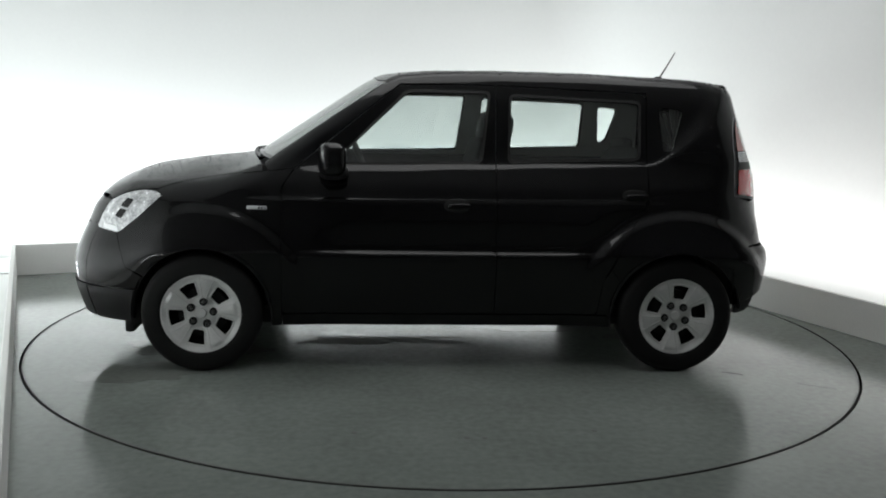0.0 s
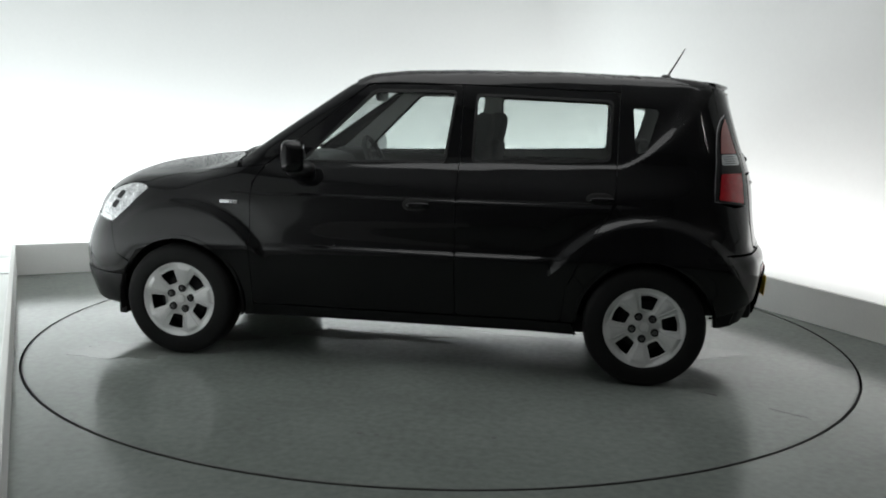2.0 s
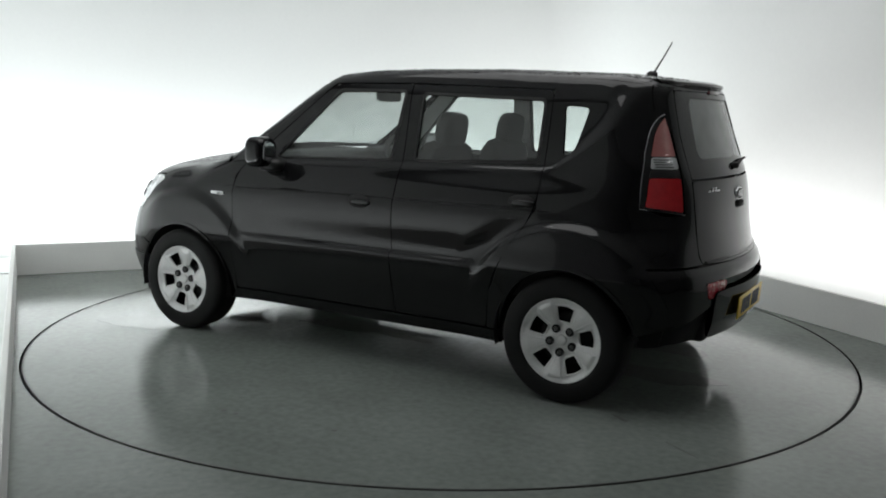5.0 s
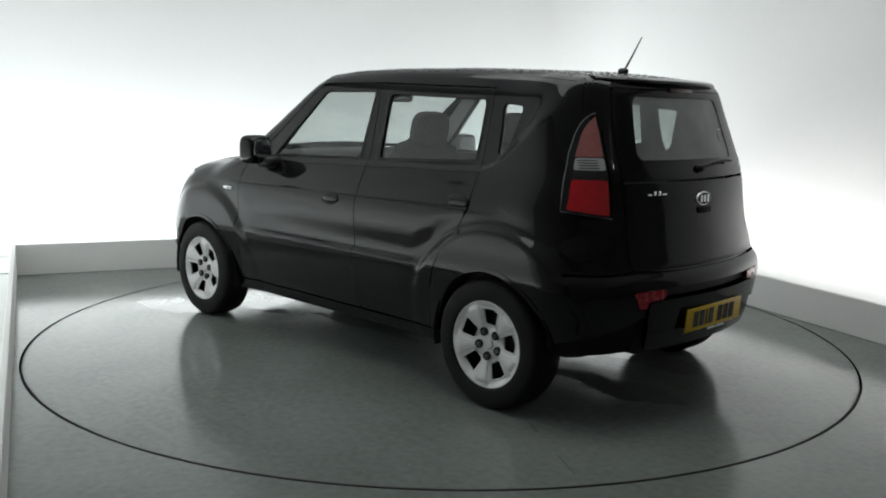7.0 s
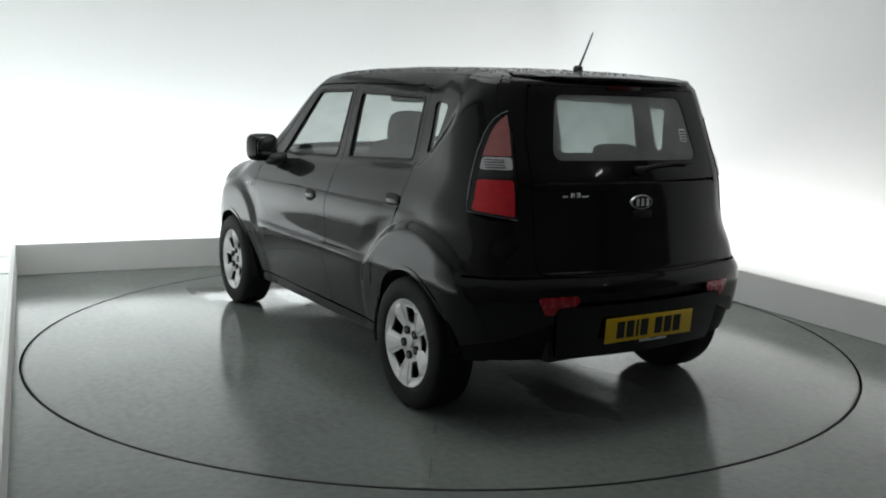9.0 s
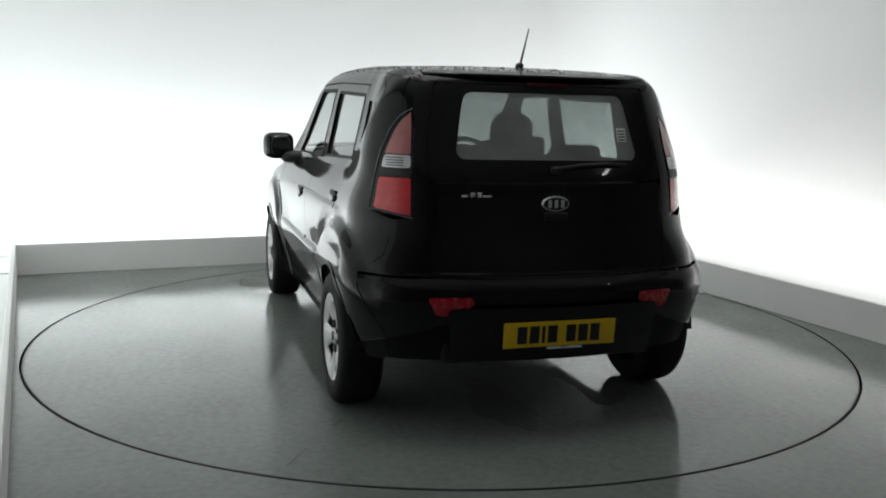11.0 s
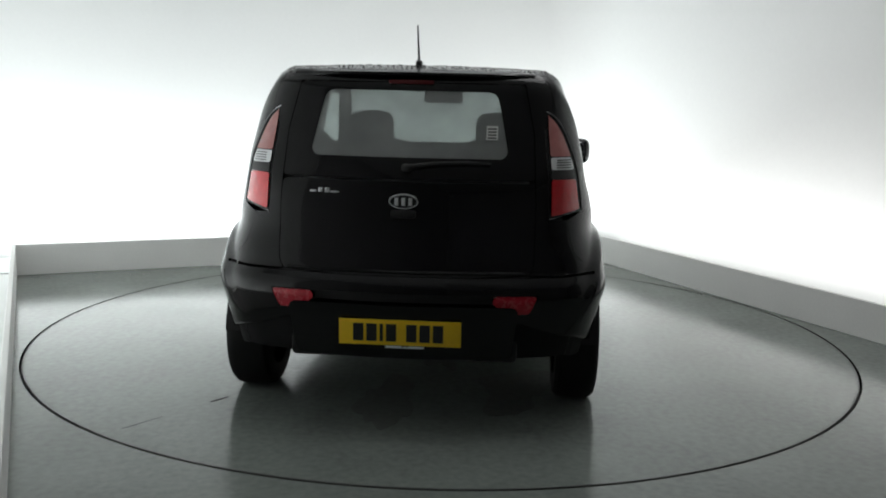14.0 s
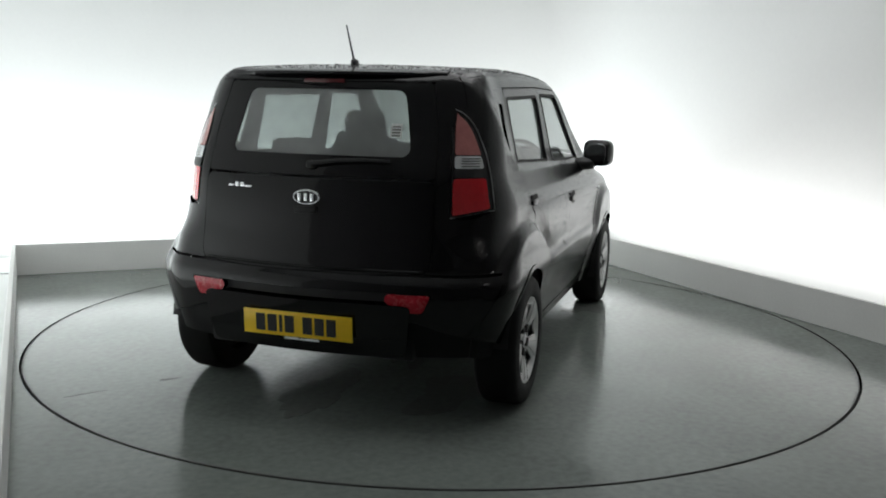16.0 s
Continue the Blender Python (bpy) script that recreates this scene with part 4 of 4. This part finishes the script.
def car_inside(car):
    for y in (0.37, -0.37):
        seat(car, 0.02, y)
    b = new("rear_bench")
    b.parent = car
    tagged(b, "dark grey cloth rear bench with headrests")
    part("bench_cushion", blob(0.26, 0.62, 0.10, (-0.85, 0, 0.60), 4), M_CLOTH, b)
    part("bench_backrest", blob(0.08, 0.62, 0.33, (-1.16, 0, 0.87), 4, Matrix.Rotation(radians(-16), 4, "Y")), M_CLOTH, b)
    for y in (0.36, -0.36):
        part("headrest", blob(0.045, 0.13, 0.055, (-1.265, y, 1.185), 5), M_CLOTH, b)
    part("dashboard", join(blob(0.26, 0.70, 0.14, (0.80, 0, 0.98), 4), blob(0.12, 0.18, 0.07, (0.62, -0.37, 1.07), 3)), M_DASH, car)
    ring = lathe([(0.185 + 0.016 * math.cos(a), 0.016 * math.sin(a)) for a in np.linspace(0, 2 * math.pi, 9)], 36, "z")
    ring = join(ring, box(0.05, 0.34, 0.012), box(0.18, 0.04, 0.012, (-0.09, 0, 0)), lathe([(0.001, 0.02), (0.05, 0.015), (0.06, -0.015)], 20, "z"))
    sw = part("steering_wheel", ring, M_DASH, car)
    sw.location, sw.rotation_euler = (0.45, -0.37, 1.03), (0, radians(-66), 0)
    part("cabin_mirror", join(blob(0.014, 0.13, 0.040, (0.33, 0, 1.475), 5), tube([(0.34, 0, 1.48), (0.38, 0, 1.53)], 0.01)), M_DASH, car)
    # grey linings
    for name, poly, holes in (("pillar_lining", [(0.84, 1.065), (0.28, 1.54), (-1.45, 1.53), (-1.48, 1.08)], (F_WIN, R_WIN, Q_WIN)),):
        d = sheet(poly, side_surf(-0.03), (0, -1, 0), 0.05, [rounded(inset(h, -0.004).tolist(), 0.03) for h in holes], 0)
        link(name, [d], M_TRIM, car)
        link(name, [flip(d)], M_TRIM, car)
    d = sheet([(0.28, 0.60), (-1.58, 0.56), (-1.58, -0.56), (0.28, -0.60)], top_surf(-0.04), (0, 0, -1), 0.08, (), 0)
    link("headlining", [d], M_TRIM, car)
    for y in (0.725, -0.725):
        part("door_lining", box(2.3, 0.03, 0.62, (-0.15, y, 0.78), 0.01), M_DASH, car)
    part("load_cover", box(0.40, 1.10, 0.02, (-1.52, 0, 1.06), 0.006), M_DASH, car)


def car_details(car):
    # door mirrors
    for s in (1, -1):
        a = s * 14
        m = part("door_mirror", blob(0.062, 0.096, 0.086, (0.600, s * 0.902, 1.135), 4.0, Matrix.Rotation(radians(a), 4, "Z")), M_PAINT, car, "black door mirror")
        part("mirror_foot", blob(0.075, 0.085, 0.042, (0.590, s * 0.805, 1.062), 2.6), M_PLASTIC, m)
        at = (0.600 - 0.061 * math.cos(radians(a)), s * 0.902 - 0.061 * math.sin(radians(a)), 1.137)
        part("mirror_pane", blob(0.004, 0.074, 0.062, at, 4, Matrix.Rotation(radians(a), 4, "Z")), M_MIRROR, m, "mirror glass")
    # door handles in dished recesses
    for s in (1, -1):
        for x, z in ((-0.06, 0.893), (-1.02, 0.955)):
            y = float(side_y(x, z))
            h = part("door_handle", blob(0.062, 0.010, 0.017, (x - 0.012, s * (y + 0.003), z), 3), M_PAINT, car)
            part("handle_recess", blob(0.072, 0.005, 0.042, (x, s * (y - 0.001), z - 0.002), 2.6), M_SEAL, h)
        x, z = 0.985, 0.873
        y = float(side_y(x, z))
        lens = part("side_indicator", box(0.105, 0.012, 0.020, (x, s * (y + 0.002), z), 0.005, 2, Matrix.Rotation(radians(s * -4), 4, "Z")), M_CLEAR, car, "slim clear side indicator with dark ribs")
        for k in range(3):
            part("indicator_rib", box(0.010, 0.004, 0.012, (x - 0.012 - 0.015 * k, s * (y + 0.009), z), 0.001, 1, Matrix.Rotation(radians(s * -4), 4, "Z")), M_STEEL, lens)
    # aerial
    base = (-1.37, 0.0, float(top_at(-1.37, 0.0)))
    a = part("aerial", blob(0.030, 0.016, 0.018, (base[0], 0, base[2] + 0.008), 2.4), M_PLASTIC, car, "short black roof aerial")
    part("aerial_mast", tube([(base[0], 0, base[2]), (base[0] - 0.05, 0, base[2] + 0.085), (base[0] - 0.10, 0, base[2] + 0.175)], 0.006, 8, 0.5), M_SEAL, a)
    # tailgate badges, handle and wiper
    xb = float(rear_at(0, 1.008)) - 0.004
    bd = bmesh.new()
    bmesh.ops.create_cone(bd, cap_ends=True, segments=40, radius1=1, radius2=0.94, depth=1)
    bd.transform(Matrix.Translation((xb, 0.008, 1.008)) @ Matrix.Rotation(radians(-90), 4, "Y") @ Matrix.Diagonal((0.034, 0.066, 0.008, 1)))
    badge = part("badge", bd, M_CHROME, car, "oval chrome badge")
    bd = bmesh.new()
    bmesh.ops.create_cone(bd, cap_ends=True, segments=40, radius1=1, radius2=0.97, depth=1)
    bd.transform(Matrix.Translation((xb - 0.003, 0.008, 1.008)) @ Matrix.Rotation(radians(-90), 4, "Y") @ Matrix.Diagonal((0.028, 0.059, 0.006, 1)))
    part("badge_face", bd, M_SEAL, badge)
    for dy in (0.03, 0.0, -0.03):
        part("badge_bar", box(0.003, 0.016, 0.034, (xb - 0.0075, 0.008 + dy, 1.008), 0.001), M_CHROME, badge)
    for i, (dy, w, hh) in enumerate(((0.408, 0.030, 0.009), (0.374, 0.022, 0.020), (0.346, 0.020, 0.020), (0.312, 0.040, 0.008))):
        x = float(rear_at(dy, 1.045)) - 0.004
        part("model_badge_bar", box(0.004, w, hh, (x, dy, 1.045 + (0.020 - hh) * -0.5), 0.002), M_CHROME, car, "small chrome lettering bar")
    part("tailgate_handle", box(0.02, 0.11, 0.035, (float(rear_at(0, 0.955)) - 0.004, 0.008, 0.955), 0.008), M_SEAL, car)
    p = [(float(rear_at(y, z)) - 0.022, y, z) for y, z in ((0.0, 1.155), (-0.12, 1.172), (-0.25, 1.178), (-0.36, 1.175))]
    wp = part("rear_wiper", tube(p, 0.010, 8, 0.5), M_SEAL, car, "black rear wiper")
    part("wiper_base", blob(0.020, 0.024, 0.018, (float(rear_at(0, 1.15)) - 0.010, 0.0, 1.15), 2.4), M_SEAL, wp)
    # front wipers on the scuttle
    for y in (0.35, -0.2):
        q = [(1.075 - 0.26 * yy * yy, yy, float(top_at(1.075 - 0.26 * yy * yy, yy)) + 0.010) for yy in (y + 0.22, y + 0.1, y, y - 0.1, y - 0.22)]
        part("front_wiper", tube(q, 0.010, 6), M_PLASTIC, car, "black windscreen wiper")


def drops_on(name, points, at, parent, label, seed, size=1.0):
    """Many small domes of water standing on a panel: points are its two free coordinates, at lays them on it."""
    rng = random.Random(seed)
    uv = np.array(points)
    e = 1e-3
    P = at(uv[:, 0], uv[:, 1])
    N = np.cross(at(uv[:, 0] + e, uv[:, 1]) - P, at(uv[:, 0], uv[:, 1] + e) - P)
    N /= np.linalg.norm(N, axis=1)[:, None] + 1e-12
    N *= np.where((N * (P - np.array((0, 0, 0.9)))).sum(1) < 0, -1, 1)[:, None]
    V, Fs = [], []
    for p, n in zip(P, N):
        n = Vector(n)
        q = n.to_track_quat("Z", "Y")
        r = size * (0.0022 + 0.0038 * rng.random() ** 2)
        k = len(V)
        for rr, h in ((1.0, -0.1), (0.72, 0.38)):
            for j in range(6):
                a = math.pi * (j + rng.random() * 0.3) / 3
                V.append(tuple(Vector(p) + q @ Vector((r * rr * math.cos(a), r * rr * math.sin(a), r * h))))
        V.append(tuple(Vector(p) + n * (r * 0.55)))
        for j in range(6):
            i = (j + 1) % 6
            Fs.append((k + j, k + i, k + 6 + i, k + 6 + j))
            Fs.append((k + 6 + j, k + 6 + i, k + 12))
    me = bpy.data.meshes.new(name)
    me.from_pydata(V, [], Fs)
    me.polygons.foreach_set("use_smooth", [True] * len(Fs))
    me.materials.append(M_DROP)
    ob = new(name, me)
    ob.parent = parent
    tagged(ob, label, kind="stuff")
    return ob


def rain(car):
    rng = random.Random(8)
    roof, hood, flank = [], [], []
    while len(roof) < 3200:
        x, k = rng.uniform(-1.60, 0.26), rng.choice((-1, 1)) * (1 - rng.random() ** 1.8)
        roof.append((x, k * 0.60))
    drops_on("roof_rain", roof, top_surf(), car, "fine rain drops standing on the roof", 1)
    while len(hood) < 3400:
        hood.append((rng.uniform(1.10, 1.70), rng.uniform(-0.60, 0.60)))
    drops_on("bonnet_rain", hood, top_surf(), car, "fine rain drops standing on the bonnet", 2, 0.5)
    while len(flank) < 1500:
        x, z = rng.uniform(-1.50, 0.85), rng.uniform(0.68, 1.50)
        if z > 1.09 and x > -1.36:
            continue
        flank.append((x, z))
    right = side_surf()
    drops_on("flank_rain", flank, lambda u, v: right(u, v) * np.array((1, -1, 1)), car, "fine rain drops clinging to the doors", 3, 0.5)


def build_car():
    car = new("car")
    tagged(car, "small black boxy hatchback car parked on the turntable", "car")
    car_body(car)
    for x, t in ((AXLE, 280), (-AXLE, 97)):
        for sy in (1, -1):
            wheel_at(car, x, sy, t)
    car_inside(car)
    car_details(car)
    rain(car)
    return car


studio()
tube_light()
table = turntable()
the_car = build_car()


def motions():
    """Car and turntable turn together at a steady rate."""
    car_rows, table_rows = [], []
    for i in range(33):
        t = i * 0.5
        deg = TURN_START + TURN_RATE * t
        a = radians(deg)
        x, y = CAR_AT
        car_rows.append((t, pose(x * math.cos(a) - y * math.sin(a), x * math.sin(a) + y * math.cos(a), 0, 0, 0, deg)))
        table_rows.append((t, pose(0, 0, 0, 0, 0, deg)))
    walk(the_car, car_rows)
    walk(table, table_rows)


motions()
